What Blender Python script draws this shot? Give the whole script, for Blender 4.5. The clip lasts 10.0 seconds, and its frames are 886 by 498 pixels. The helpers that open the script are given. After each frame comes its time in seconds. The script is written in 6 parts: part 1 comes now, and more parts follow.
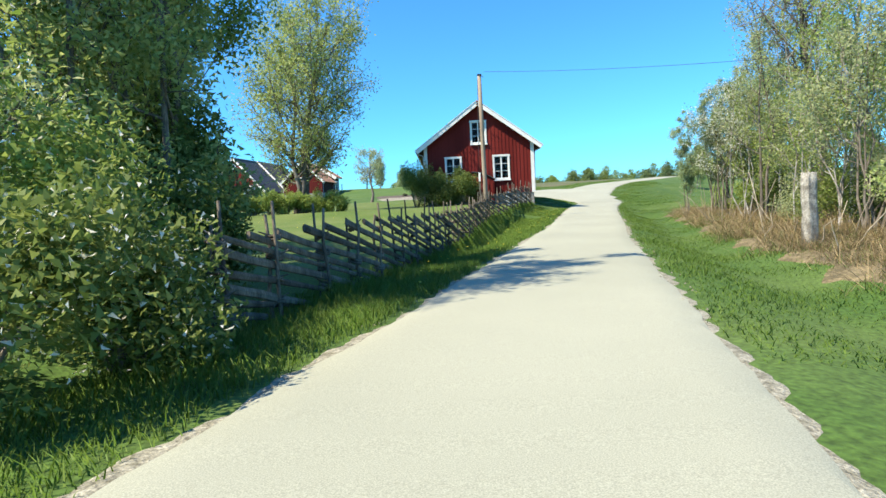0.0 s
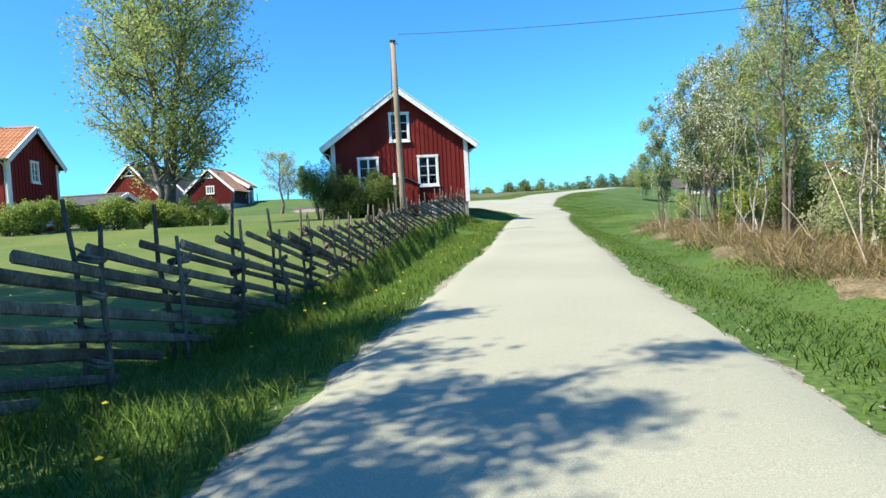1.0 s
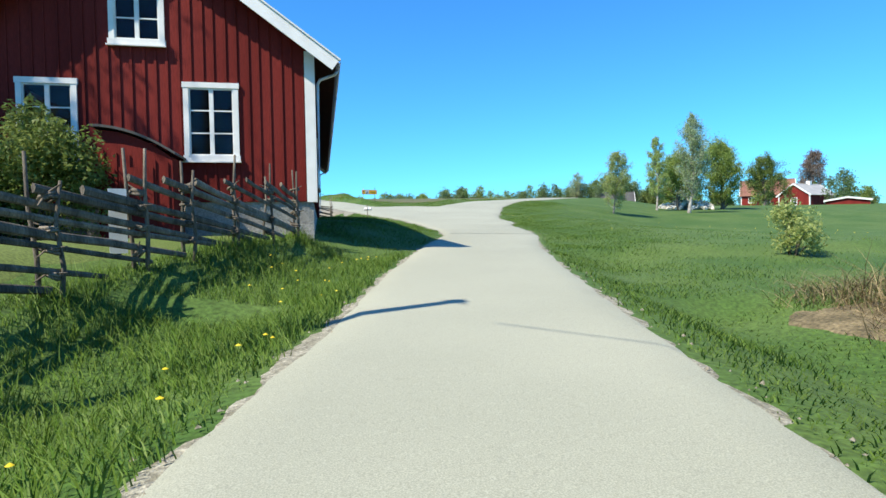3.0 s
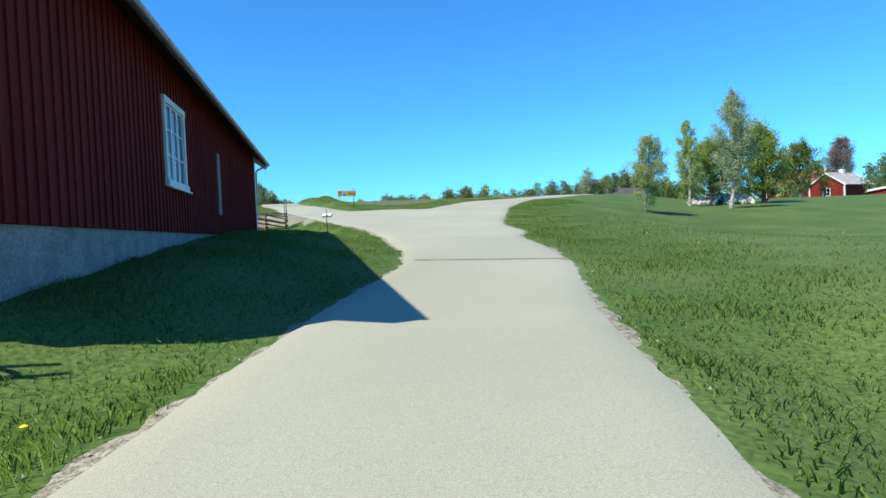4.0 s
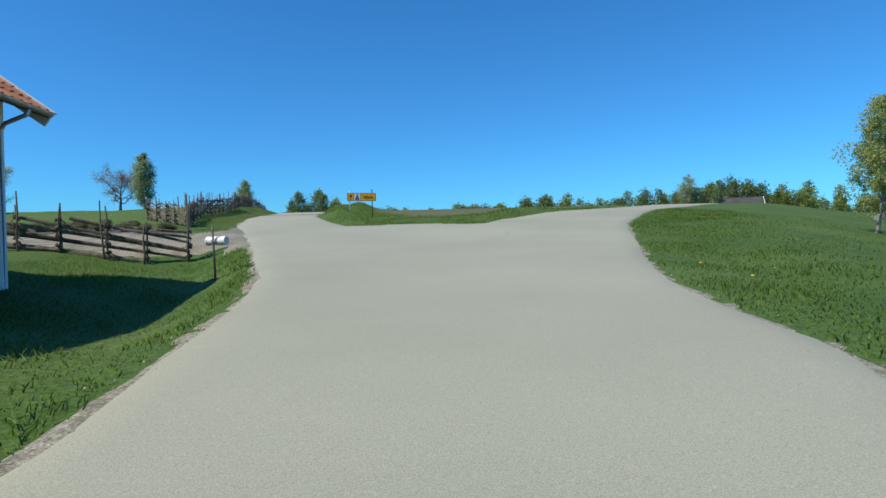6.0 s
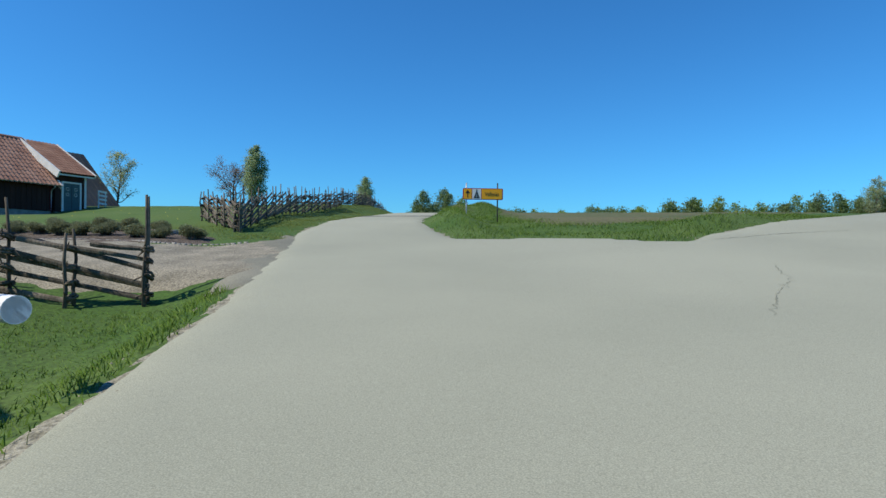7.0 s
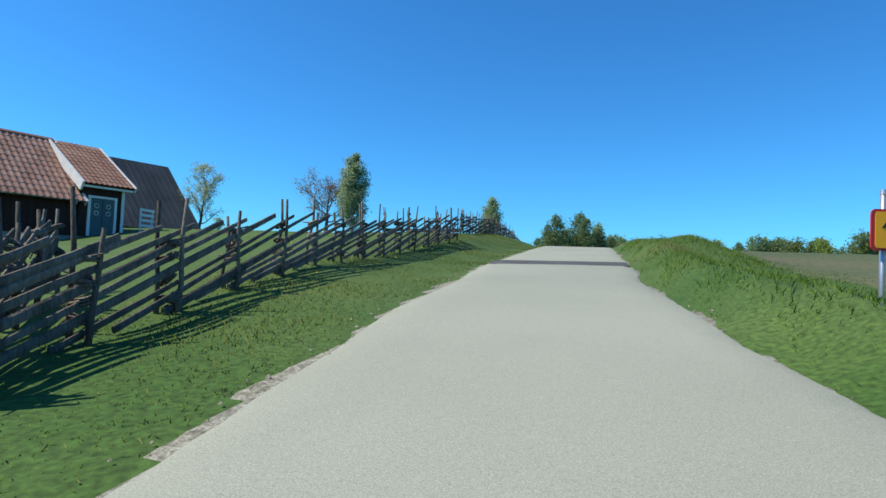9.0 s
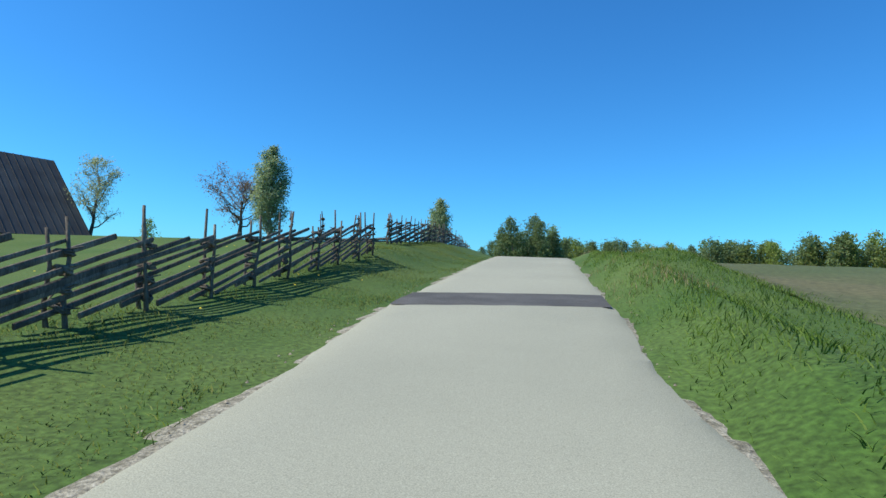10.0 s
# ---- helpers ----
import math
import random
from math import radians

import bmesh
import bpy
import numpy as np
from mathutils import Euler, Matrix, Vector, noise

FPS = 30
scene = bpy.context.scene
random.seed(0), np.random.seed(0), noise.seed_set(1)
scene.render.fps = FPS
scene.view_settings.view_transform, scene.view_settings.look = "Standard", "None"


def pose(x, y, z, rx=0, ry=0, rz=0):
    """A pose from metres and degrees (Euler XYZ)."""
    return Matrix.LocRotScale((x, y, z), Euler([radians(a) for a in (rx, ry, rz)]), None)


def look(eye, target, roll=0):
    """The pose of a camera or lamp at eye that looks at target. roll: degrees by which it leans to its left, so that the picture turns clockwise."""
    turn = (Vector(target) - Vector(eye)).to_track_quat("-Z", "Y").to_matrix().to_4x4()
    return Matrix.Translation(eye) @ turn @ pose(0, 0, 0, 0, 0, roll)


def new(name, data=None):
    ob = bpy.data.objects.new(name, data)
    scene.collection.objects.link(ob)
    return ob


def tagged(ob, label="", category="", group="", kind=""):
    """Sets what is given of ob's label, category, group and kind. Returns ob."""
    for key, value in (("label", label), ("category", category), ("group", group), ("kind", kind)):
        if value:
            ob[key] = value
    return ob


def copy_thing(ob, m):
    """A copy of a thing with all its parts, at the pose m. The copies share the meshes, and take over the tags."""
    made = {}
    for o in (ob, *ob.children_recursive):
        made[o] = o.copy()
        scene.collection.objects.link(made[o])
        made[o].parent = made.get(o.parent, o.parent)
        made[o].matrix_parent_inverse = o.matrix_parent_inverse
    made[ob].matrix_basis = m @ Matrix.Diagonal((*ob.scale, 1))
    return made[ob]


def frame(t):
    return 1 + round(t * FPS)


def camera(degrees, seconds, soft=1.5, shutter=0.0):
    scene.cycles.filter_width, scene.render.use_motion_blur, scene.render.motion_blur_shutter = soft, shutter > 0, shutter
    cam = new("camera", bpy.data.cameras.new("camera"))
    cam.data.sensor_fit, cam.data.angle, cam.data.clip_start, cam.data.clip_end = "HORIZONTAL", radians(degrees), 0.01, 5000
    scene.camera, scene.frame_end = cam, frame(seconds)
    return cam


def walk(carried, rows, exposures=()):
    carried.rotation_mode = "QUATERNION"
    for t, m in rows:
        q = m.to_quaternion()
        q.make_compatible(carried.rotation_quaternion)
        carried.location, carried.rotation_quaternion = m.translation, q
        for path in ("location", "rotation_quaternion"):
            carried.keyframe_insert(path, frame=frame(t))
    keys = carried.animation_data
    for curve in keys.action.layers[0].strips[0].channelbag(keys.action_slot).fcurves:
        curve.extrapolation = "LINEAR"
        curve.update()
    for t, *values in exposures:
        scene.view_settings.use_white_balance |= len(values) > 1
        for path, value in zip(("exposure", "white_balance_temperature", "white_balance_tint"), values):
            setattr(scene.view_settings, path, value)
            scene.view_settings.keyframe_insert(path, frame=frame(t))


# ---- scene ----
cam = camera(74.55, 10.0)
PATH = [
    (0.0, pose(-6.05, -4.25, 0.34, 87.11, 2.82, 0.51)),
    (0.5, pose(-5.52, -0.23, 0.44, 87.31, 2.86, -2.75)),
    (1.0, pose(-4.77, 3.63, 0.46, 88.01, 2.91, -5.66)),
    (1.5, pose(-3.72, 7.88, 0.57, 88.26, 1.26, -8.47)),
    (2.0, pose(-2.45, 12.50, 0.74, 88.22, 0.54, -10.48)),
    (2.5, pose(-1.21, 17.25, 0.92, 88.28, 0.40, -11.81)),
    (3.0, pose(0.11, 22.14, 1.13, 88.54, 1.09, -11.79)),
    (4.5, pose(4.40, 35.10, 1.85, 88.85, 3.13, -10.60)),
    (5.0, pose(5.50, 38.76, 1.99, 89.45, 3.37, -9.77)),
    (6.5, pose(6.90, 51.66, 2.89, 89.83, 0.37, 2.18)),
    (7.0, pose(6.31, 55.80, 3.19, 90.02, -0.49, 8.89)),
    (7.5, pose(5.23, 59.78, 3.55, 90.50, -1.72, 14.83)),
    (8.0, pose(4.01, 63.27, 3.93, 90.99, -2.44, 19.14)),
    (8.5, pose(2.95, 66.57, 4.33, 91.42, -2.75, 21.39)),
    (9.0, pose(2.01, 69.28, 4.57, 91.99, -2.51, 20.87)),
    (9.5, pose(1.55, 71.83, 4.92, 92.24, -2.35, 18.93)),
    (10.0, pose(1.22, 74.91, 5.32, 92.28, -2.30, 16.56)),
]
walk(cam, PATH, [(0.0, 1.04, 6950, 10), (0.5, 1.06, 6950, 10), (1.0, 1.0, 6750, 10), (1.5, 0.98, 6600, 10), (2.5, 0.84, 6500, 10), (4.5, 0.52, 6450, 10), (6.5, -0.02, 6400, 10), (8.0, 0.06, 6350, 10), (9.0, 0.2, 6300, 10), (10.0, 0.22, 6300, 10)])

# ---- daylight ----
SUN_WAY = Vector((3.5, 1.7, -4.45)).normalized()
SUN_ELEV = math.asin(-SUN_WAY.z)
SUN_TURN = math.atan2(-SUN_WAY.x, -SUN_WAY.y)
world = bpy.data.worlds.new("sky")
scene.world = world
world.use_nodes = True
wn = world.node_tree.nodes
sky = wn.new("ShaderNodeTexSky")
sky.sky_type = "NISHITA"
sky.sun_disc = False
sky.sun_elevation = SUN_ELEV
sky.sun_rotation = SUN_TURN
sky.air_density, sky.dust_density, sky.ozone_density = 1.0, 0.2, 3.0
tint = wn.new("ShaderNodeVectorMath")
tint.operation = "MULTIPLY"
tint.inputs[1].default_value = (0.33, 0.98, 1.5)
world.node_tree.links.new(sky.outputs[0], tint.inputs[0])
world.node_tree.links.new(tint.outputs[0], wn["Background"].inputs[0])
wn["Background"].inputs[1].default_value = 0.1
sun_data = bpy.data.lights.new("sun", "SUN")
sun_data.energy, sun_data.angle, sun_data.color = 5.0, radians(0.53), (1.0, 0.91, 0.74)
sun = new("sun", sun_data)
sun.matrix_world = look((0, 0, 60), Vector((0, 0, 60)) + SUN_WAY)

rng = np.random.default_rng(7)


# ---- materials ----
def mat(name, c1, c2, scale=2.0, rough=0.8, bump=0.3, bscale=40.0, metal=0.0, fine=0.25, rand=0.12, spec=0.3, streak=None):
    """A surface of two mingled colours, fine grain, relief and a small change from piece to piece."""
    m = bpy.data.materials.new(name)
    m.use_nodes = True
    nt = m.node_tree
    n, l = nt.nodes, nt.links
    b = n["Principled BSDF"]
    geo = n.new("ShaderNodeNewGeometry")
    mp = n.new("ShaderNodeMapping")
    l.new(geo.outputs["Position"], mp.inputs[0])
    if streak:
        mp.inputs["Scale"].default_value = streak
    big = n.new("ShaderNodeTexNoise")
    big.inputs["Scale"].default_value, big.inputs["Detail"].default_value = scale, 5
    l.new(mp.outputs[0], big.inputs["Vector"])
    ramp = n.new("ShaderNodeMapRange")
    ramp.inputs[1].default_value, ramp.inputs[2].default_value = 0.36, 0.64
    l.new(big.outputs[0], ramp.inputs[0])
    mix = n.new("ShaderNodeMix")
    mix.data_type = "RGBA"
    mix.inputs[6].default_value, mix.inputs[7].default_value = (*c1, 1), (*c2, 1)
    l.new(ramp.outputs[0], mix.inputs[0])
    small = n.new("ShaderNodeTexNoise")
    small.inputs["Scale"].default_value, small.inputs["Detail"].default_value = bscale, 4
    l.new(mp.outputs[0], small.inputs["Vector"])
    val = n.new("ShaderNodeMapRange")
    val.inputs[1].default_value, val.inputs[2].default_value = 0.3, 0.7
    val.inputs[3].default_value, val.inputs[4].default_value = 1 - fine, 1 + fine
    l.new(small.outputs[0], val.inputs[0])
    info = n.new("ShaderNodeObjectInfo")
    rv = n.new("ShaderNodeMapRange")
    rv.inputs[3].default_value, rv.inputs[4].default_value = 1 - rand, 1 + rand
    l.new(info.outputs["Random"], rv.inputs[0])
    mul = n.new("ShaderNodeMath")
    mul.operation = "MULTIPLY"
    l.new(val.outputs[0], mul.inputs[0])
    l.new(rv.outputs[0], mul.inputs[1])
    sc = n.new("ShaderNodeVectorMath")
    sc.operation = "SCALE"
    l.new(mix.outputs[2], sc.inputs[0])
    l.new(mul.outputs[0], sc.inputs["Scale"])
    l.new(sc.outputs[0], b.inputs["Base Color"])
    b.inputs["Roughness"].default_value, b.inputs["Metallic"].default_value = rough, metal
    b.inputs["Specular IOR Level"].default_value = spec
    if bump:
        bn = n.new("ShaderNodeBump")
        bn.inputs["Strength"].default_value, bn.inputs["Distance"].default_value = bump, 0.02
        l.new(small.outputs[0], bn.inputs["Height"])
        l.new(bn.outputs[0], b.inputs["Normal"])
    return m


def leaf_mat(name, c1, c2, through_light=0.45, rough=0.55):
    """Thin leaves: each one its own mix of two colours, with light coming through."""
    m = bpy.data.materials.new(name)
    m.use_nodes = True
    n, l = m.node_tree.nodes, m.node_tree.links
    b, out = n["Principled BSDF"], n["Material Output"]
    geo = n.new("ShaderNodeNewGeometry")
    mix = n.new("ShaderNodeMix")
    mix.data_type = "RGBA"
    mix.inputs[6].default_value, mix.inputs[7].default_value = (*c1, 1), (*c2, 1)
    l.new(geo.outputs["Random Per Island"], mix.inputs[0])
    l.new(mix.outputs[2], b.inputs["Base Color"])
    b.inputs["Roughness"].default_value = rough
    b.inputs["Specular IOR Level"].default_value = 0.25
    tr = n.new("ShaderNodeBsdfTranslucent")
    l.new(mix.outputs[2], tr.inputs[0])
    ms = n.new("ShaderNodeMixShader")
    ms.inputs[0].default_value = through_light
    l.new(b.outputs[0], ms.inputs[1])
    l.new(tr.outputs[0], ms.inputs[2])
    l.new(ms.outputs[0], out.inputs[0])
    return m


def glass_mat(name):
    m = bpy.data.materials.new(name)
    m.use_nodes = True
    b = m.node_tree.nodes["Principled BSDF"]
    b.inputs["Base Color"].default_value = (0.85, 0.9, 0.92, 1)
    b.inputs["Roughness"].default_value = 0.03
    b.inputs["Transmission Weight"].default_value = 1.0
    b.inputs["IOR"].default_value = 1.22
    return m


M_GROUND = mat("turf", (0.046, 0.098, 0.016), (0.078, 0.128, 0.028), 0.35, 0.95, 0.6, 18, fine=0.4, rand=0)
M_SEAM = mat("mended asphalt", (0.148, 0.155, 0.126), (0.192, 0.2, 0.155), 1.5, 0.9, 0.4, 60, fine=0.2, rand=0)
M_LAWN = mat("lawn", (0.0555, 0.111, 0.0178), (0.0814, 0.13, 0.0266), 0.3, 0.95, 0.5, 30, fine=0.3, rand=0)
M_GARDEN = mat("sunny garden lawn", (0.0777, 0.126, 0.0222), (0.118, 0.152, 0.0407), 0.35, 0.95, 0.5, 30, fine=0.35, rand=0)
M_FIELD = mat("young crop field", (0.075, 0.10, 0.034), (0.125, 0.115, 0.055), 0.09, 0.95, 0.6, 6, fine=0.35, rand=0)
M_ASPHALT = mat("bleached asphalt", (0.285, 0.293, 0.228), (0.328, 0.334, 0.26), 0.22, 0.9, 0.14, 130, fine=0.26, rand=0)
M_PATCH = mat("fresh asphalt", (0.074, 0.074, 0.0703), (0.111, 0.11, 0.104), 1.5, 0.9, 0.4, 60, fine=0.2, rand=0)
M_APRON = mat("worn asphalt edge", (0.155, 0.155, 0.122), (0.215, 0.211, 0.167), 0.9, 0.92, 0.5, 50, fine=0.25, rand=0)
M_GRAVEL = mat("gravel", (0.185, 0.17, 0.13), (0.29, 0.265, 0.205), 1.6, 0.95, 1.0, 34, fine=0.5, rand=0)
M_RIM = mat("pale broken road edge", (0.17, 0.16, 0.115), (0.33, 0.315, 0.25), 12, 0.95, 0.9, 45, fine=0.45, rand=0)
M_BED = mat("mulch", (0.045, 0.034, 0.026), (0.15, 0.12, 0.095), 9, 0.95, 1.0, 40, fine=0.6, rand=0)
M_RED = mat("falun red boards", (0.133, 0.0148, 0.0118), (0.178, 0.0222, 0.0178), 1.2, 0.85, 0.35, 60, fine=0.18, rand=0.1, spec=0.15, streak=(1, 1, 0.12))
# Darker copy of M_RED: the barn gable's dim grazing light is in the colour.
M_RED_DIM = mat("dim falun red boards", (0.075, 0.012, 0.011), (0.115, 0.017, 0.015), 1.2, 0.9, 0.35, 60, fine=0.2, rand=0.1, spec=0.1, streak=(1, 1, 0.12))
M_WHITE = mat("white painted wood", (0.78, 0.77, 0.73), (0.70, 0.69, 0.65), 2.5, 0.55, 0.15, 70, fine=0.06, rand=0.03)
M_TILE = mat("clay roof tile", (0.414, 0.163, 0.0814), (0.503, 0.222, 0.111), 1.3, 0.85, 0.1, 60, fine=0.25, rand=0.2)
M_TILE_OLD = mat("weathered clay tile", (0.266, 0.133, 0.0888), (0.385, 0.215, 0.148), 1.1, 0.9, 0.1, 50, fine=0.3, rand=0.2)
M_SHEET = mat("dark roof sheet", (0.0555, 0.054, 0.0518), (0.0814, 0.0799, 0.074), 0.8, 0.65, 0.15, 40, fine=0.15, rand=0.05)
M_STONE = mat("rough grey stone", (0.207, 0.2, 0.185), (0.296, 0.285, 0.259), 3, 0.9, 0.8, 30, fine=0.25, rand=0.15)
M_POLE = mat("grey weathered wood", (0.085, 0.072, 0.056), (0.175, 0.15, 0.118), 5, 0.9, 0.7, 45, fine=0.35, rand=0.3, streak=(1, 1, 0.3))
M_TIMBER = mat("tall pole wood", (0.235, 0.185, 0.135), (0.315, 0.26, 0.20), 3, 0.85, 0.5, 50, fine=0.25, rand=0, streak=(1, 1, 0.08))
M_STEM = mat("dead grey stem", (0.22, 0.19, 0.14), (0.36, 0.32, 0.25), 3, 0.9, 0.3, 50, fine=0.2, rand=0.2)
M_BARK = mat("grey bark", (0.0962, 0.0814, 0.0666), (0.178, 0.159, 0.133), 6, 0.95, 0.9, 40, fine=0.35, rand=0.15, streak=(1, 1, 0.3))
M_BIRCH = mat("birch bark", (0.407, 0.392, 0.363), (0.163, 0.141, 0.118), 2.2, 0.8, 0.4, 18, fine=0.3, rand=0.1, streak=(1, 1, 1.6))
M_METAL = mat("galvanised steel", (0.42, 0.42, 0.43), (0.50, 0.50, 0.51), 6, 0.45, 0.05, 60, metal=0.8, fine=0.1, rand=0)
M_DARKMETAL = mat("black painted steel", (0.03, 0.03, 0.033), (0.05, 0.05, 0.05), 6, 0.5, 0.05, 60, metal=0.3, fine=0.1, rand=0)
M_WIRE = mat("black cable", (0.02, 0.02, 0.02), (0.03, 0.03, 0.03), 6, 0.6, 0.0, 60, fine=0.05, rand=0)
M_PLASTIC = mat("white plastic", (0.80, 0.80, 0.79), (0.74, 0.74, 0.73), 4, 0.4, 0.03, 60, fine=0.03, rand=0)
M_DOORBLUE = mat("grey green door paint", (0.0666, 0.111, 0.118), (0.0888, 0.133, 0.137), 3, 0.6, 0.2, 50, fine=0.12, rand=0, streak=(1, 1, 0.2))
M_DARKWOOD = mat("tarred boards", (0.0333, 0.0133, 0.0104), (0.0518, 0.0222, 0.0163), 2, 0.85, 0.3, 50, fine=0.25, rand=0.1, streak=(1, 1, 0.15))
M_SIGN = mat("yellow sign sheet", (0.95, 0.42, 0.015), (0.92, 0.40, 0.015), 3, 0.35, 0.02, 60, fine=0.03, rand=0)
M_SIGNRED = mat("red sign paint", (0.45, 0.03, 0.03), (0.40, 0.03, 0.03), 3, 0.45, 0.02, 60, fine=0.03, rand=0)
M_BLACK = mat("black sign paint", (0.02, 0.02, 0.02), (0.03, 0.03, 0.03), 3, 0.5, 0.02, 60, fine=0.03, rand=0)
M_DARKIN = mat("dark interior", (0.05, 0.045, 0.04), (0.07, 0.06, 0.055), 2, 0.9, 0.1, 30, rand=0)
M_GLASS = glass_mat("window glass")
M_LEAF = leaf_mat("spring leaves", (0.176, 0.264, 0.0488), (0.342, 0.411, 0.117))
M_LEAF_MID = leaf_mat("green leaves", (0.0977, 0.156, 0.0342), (0.235, 0.284, 0.0781))
M_LEAF_BROWN = leaf_mat("budding maple leaves", (0.24, 0.31, 0.085), (0.44, 0.49, 0.185), 0.52)
M_LEAF_BIRCH = leaf_mat("birch leaves", (0.273, 0.381, 0.107), (0.459, 0.537, 0.215), 0.52)
M_LEAF_GREY = leaf_mat("grey green leaves", (0.284, 0.342, 0.166), (0.488, 0.528, 0.302), 0.58)
M_LEAF_DARK = leaf_mat("dark shrub leaves", (0.044, 0.083, 0.0195), (0.107, 0.147, 0.0391))
M_BLOSSOM = leaf_mat("white blossom", (0.80, 0.80, 0.70), (0.90, 0.90, 0.84))
# Lighter and greyer leaves: the haze over the far woods is in the colour.
M_FAR = leaf_mat("hazed distant foliage", (0.13, 0.20, 0.075), (0.215, 0.285, 0.125), 0.5)
M_BLADE = leaf_mat("meadow grass", (0.12, 0.235, 0.032), (0.205, 0.31, 0.07), 0.5)
M_BLADE_LIGHT = leaf_mat("light verge grass", (0.15, 0.235, 0.04), (0.26, 0.295, 0.09), 0.5)
M_REED = leaf_mat("dry reeds", (0.20, 0.155, 0.08), (0.47, 0.375, 0.215), 0.25)
M_LITTER = mat("trampled reed litter", (0.095, 0.078, 0.042), (0.20, 0.16, 0.09), 2.5, 0.95, 1.0, 22, fine=0.5, rand=0)
M_LEAF_PINK = leaf_mat("reddish buds", (0.20, 0.145, 0.115), (0.31, 0.245, 0.195))
M_LEAF_COOL = leaf_mat("cool green leaves", (0.25, 0.34, 0.165), (0.43, 0.51, 0.30), 0.55)
M_DANDELION = leaf_mat("dandelion yellow", (0.75, 0.55, 0.02), (0.82, 0.66, 0.06), 0.2)
M_HERB = leaf_mat("olive herb", (0.125, 0.145, 0.07), (0.26, 0.28, 0.15), 0.4)


# ---- mesh helpers ----
def part(name, bm, material, parent, label=""):
    """One mesh object out of a bmesh, under a thing or a part (parent None: a thing of its own)."""
    me = bpy.data.meshes.new(name)
    bm.to_mesh(me)
    bm.free()
    me.materials.append(material)
    return piece(name, me, parent, label)


def piece(name, me, parent, label="", m=None):
    ob = new(name, me)
    if parent is not None:
        ob.parent = parent
    if m is not None:
        ob.matrix_basis = m
    if label:
        ob["label"] = label
    return ob


def empty(name, m, label, category, group="", kind=""):
    e = new(name)
    e.matrix_basis = m
    return tagged(e, label, category, group, kind)


def box(bm, x0, x1, y0, y1, z0, z1, bevel=0.0):
    vs = [bm.verts.new(p) for p in ((x0, y0, z0), (x1, y0, z0), (x1, y1, z0), (x0, y1, z0), (x0, y0, z1), (x1, y0, z1), (x1, y1, z1), (x0, y1, z1))]
    for f in ((0, 3, 2, 1), (4, 5, 6, 7), (0, 1, 5, 4), (1, 2, 6, 5), (2, 3, 7, 6), (3, 0, 4, 7)):
        bm.faces.new([vs[i] for i in f])
    if bevel:
        bmesh.ops.bevel(bm, geom=[e for e in bm.edges if e.verts[0] in vs], offset=bevel, segments=1, affect="EDGES")
    return bm


def box_bm(*a, bevel=0.0):
    return box(bmesh.new(), *a, bevel=bevel)


def prism(bm, outline, depth_a, depth_b, place):
    """Extrudes an outline of (u, v) between two depths; place(u, v, d) gives the point."""
    a = [bm.verts.new(place(u, v, depth_a)) for u, v in outline]
    b = [bm.verts.new(place(u, v, depth_b)) for u, v in outline]
    bm.faces.new(a)
    bm.faces.new(b[::-1])
    for i in range(len(a)):
        j = (i + 1) % len(a)
        bm.faces.new((a[i], b[i], b[j], a[j]))
    return bm


def fast_mesh(name, verts, faces, material):
    """A mesh out of numpy arrays; all faces have the same number of corners."""
    me = bpy.data.meshes.new(name)
    k = faces.shape[1]
    me.vertices.add(len(verts))
    me.vertices.foreach_set("co", np.ascontiguousarray(verts, dtype=np.float32).ravel())
    me.loops.add(faces.size)
    me.loops.foreach_set("vertex_index", np.ascontiguousarray(faces, dtype=np.int32).ravel())
    me.polygons.add(len(faces))
    me.polygons.foreach_set("loop_start", np.arange(0, faces.size, k, dtype=np.int32))
    me.update(calc_edges=True)
    me.validate()
    me.materials.append(material)
    return me


def smooth(me):
    me.polygons.foreach_set("use_smooth", np.ones(len(me.polygons), dtype=bool))
    return me


def flat_faced(me):
    me.polygons.foreach_set("use_smooth", np.zeros(len(me.polygons), dtype=bool))
    return me


def sstep(a, b, x):
    t = np.clip((np.asarray(x, dtype=float) - a) / (b - a), 0, 1)
    return t * t * (3 - 2 * t)


# ---- the lie of the land ----
def line_dist(x, y, pts):
    """Distance to a line of (x, y, half width), less the half width."""
    x, y = np.asarray(x, dtype=float), np.asarray(y, dtype=float)
    best = np.full(np.broadcast(x, y).shape, 1e9)
    for (ax, ay, aw), (bx, by, bw) in zip(pts[:-1], pts[1:]):
        dx, dy = bx - ax, by - ay
        t = np.clip(((x - ax) * dx + (y - ay) * dy) / (dx * dx + dy * dy), 0, 1)
        best = np.minimum(best, np.hypot(x - ax - t * dx, y - ay - t * dy) - (aw + t * (bw - aw)))
    return best


def smin(a, b, k):
    h = np.clip(0.5 + 0.5 * (b - a) / k, 0, 1)
    return b * (1 - h) + a * h - k * h * (1 - h)


LANE = [(-19.0, -50, 1.7), (-7.2, -6, 1.65), (-3.95, 6.5, 1.6), (-2.15, 13.5, 1.5), (-0.3, 20, 1.5), (1.95, 28.7, 1.5), (2.65, 31.5, 1.55), (4.45, 37.8, 1.62), (6.1, 42.4, 1.65), (6.65, 45.5, 1.8), (6.9, 49, 2.1), (7.65, 54, 2.5)]
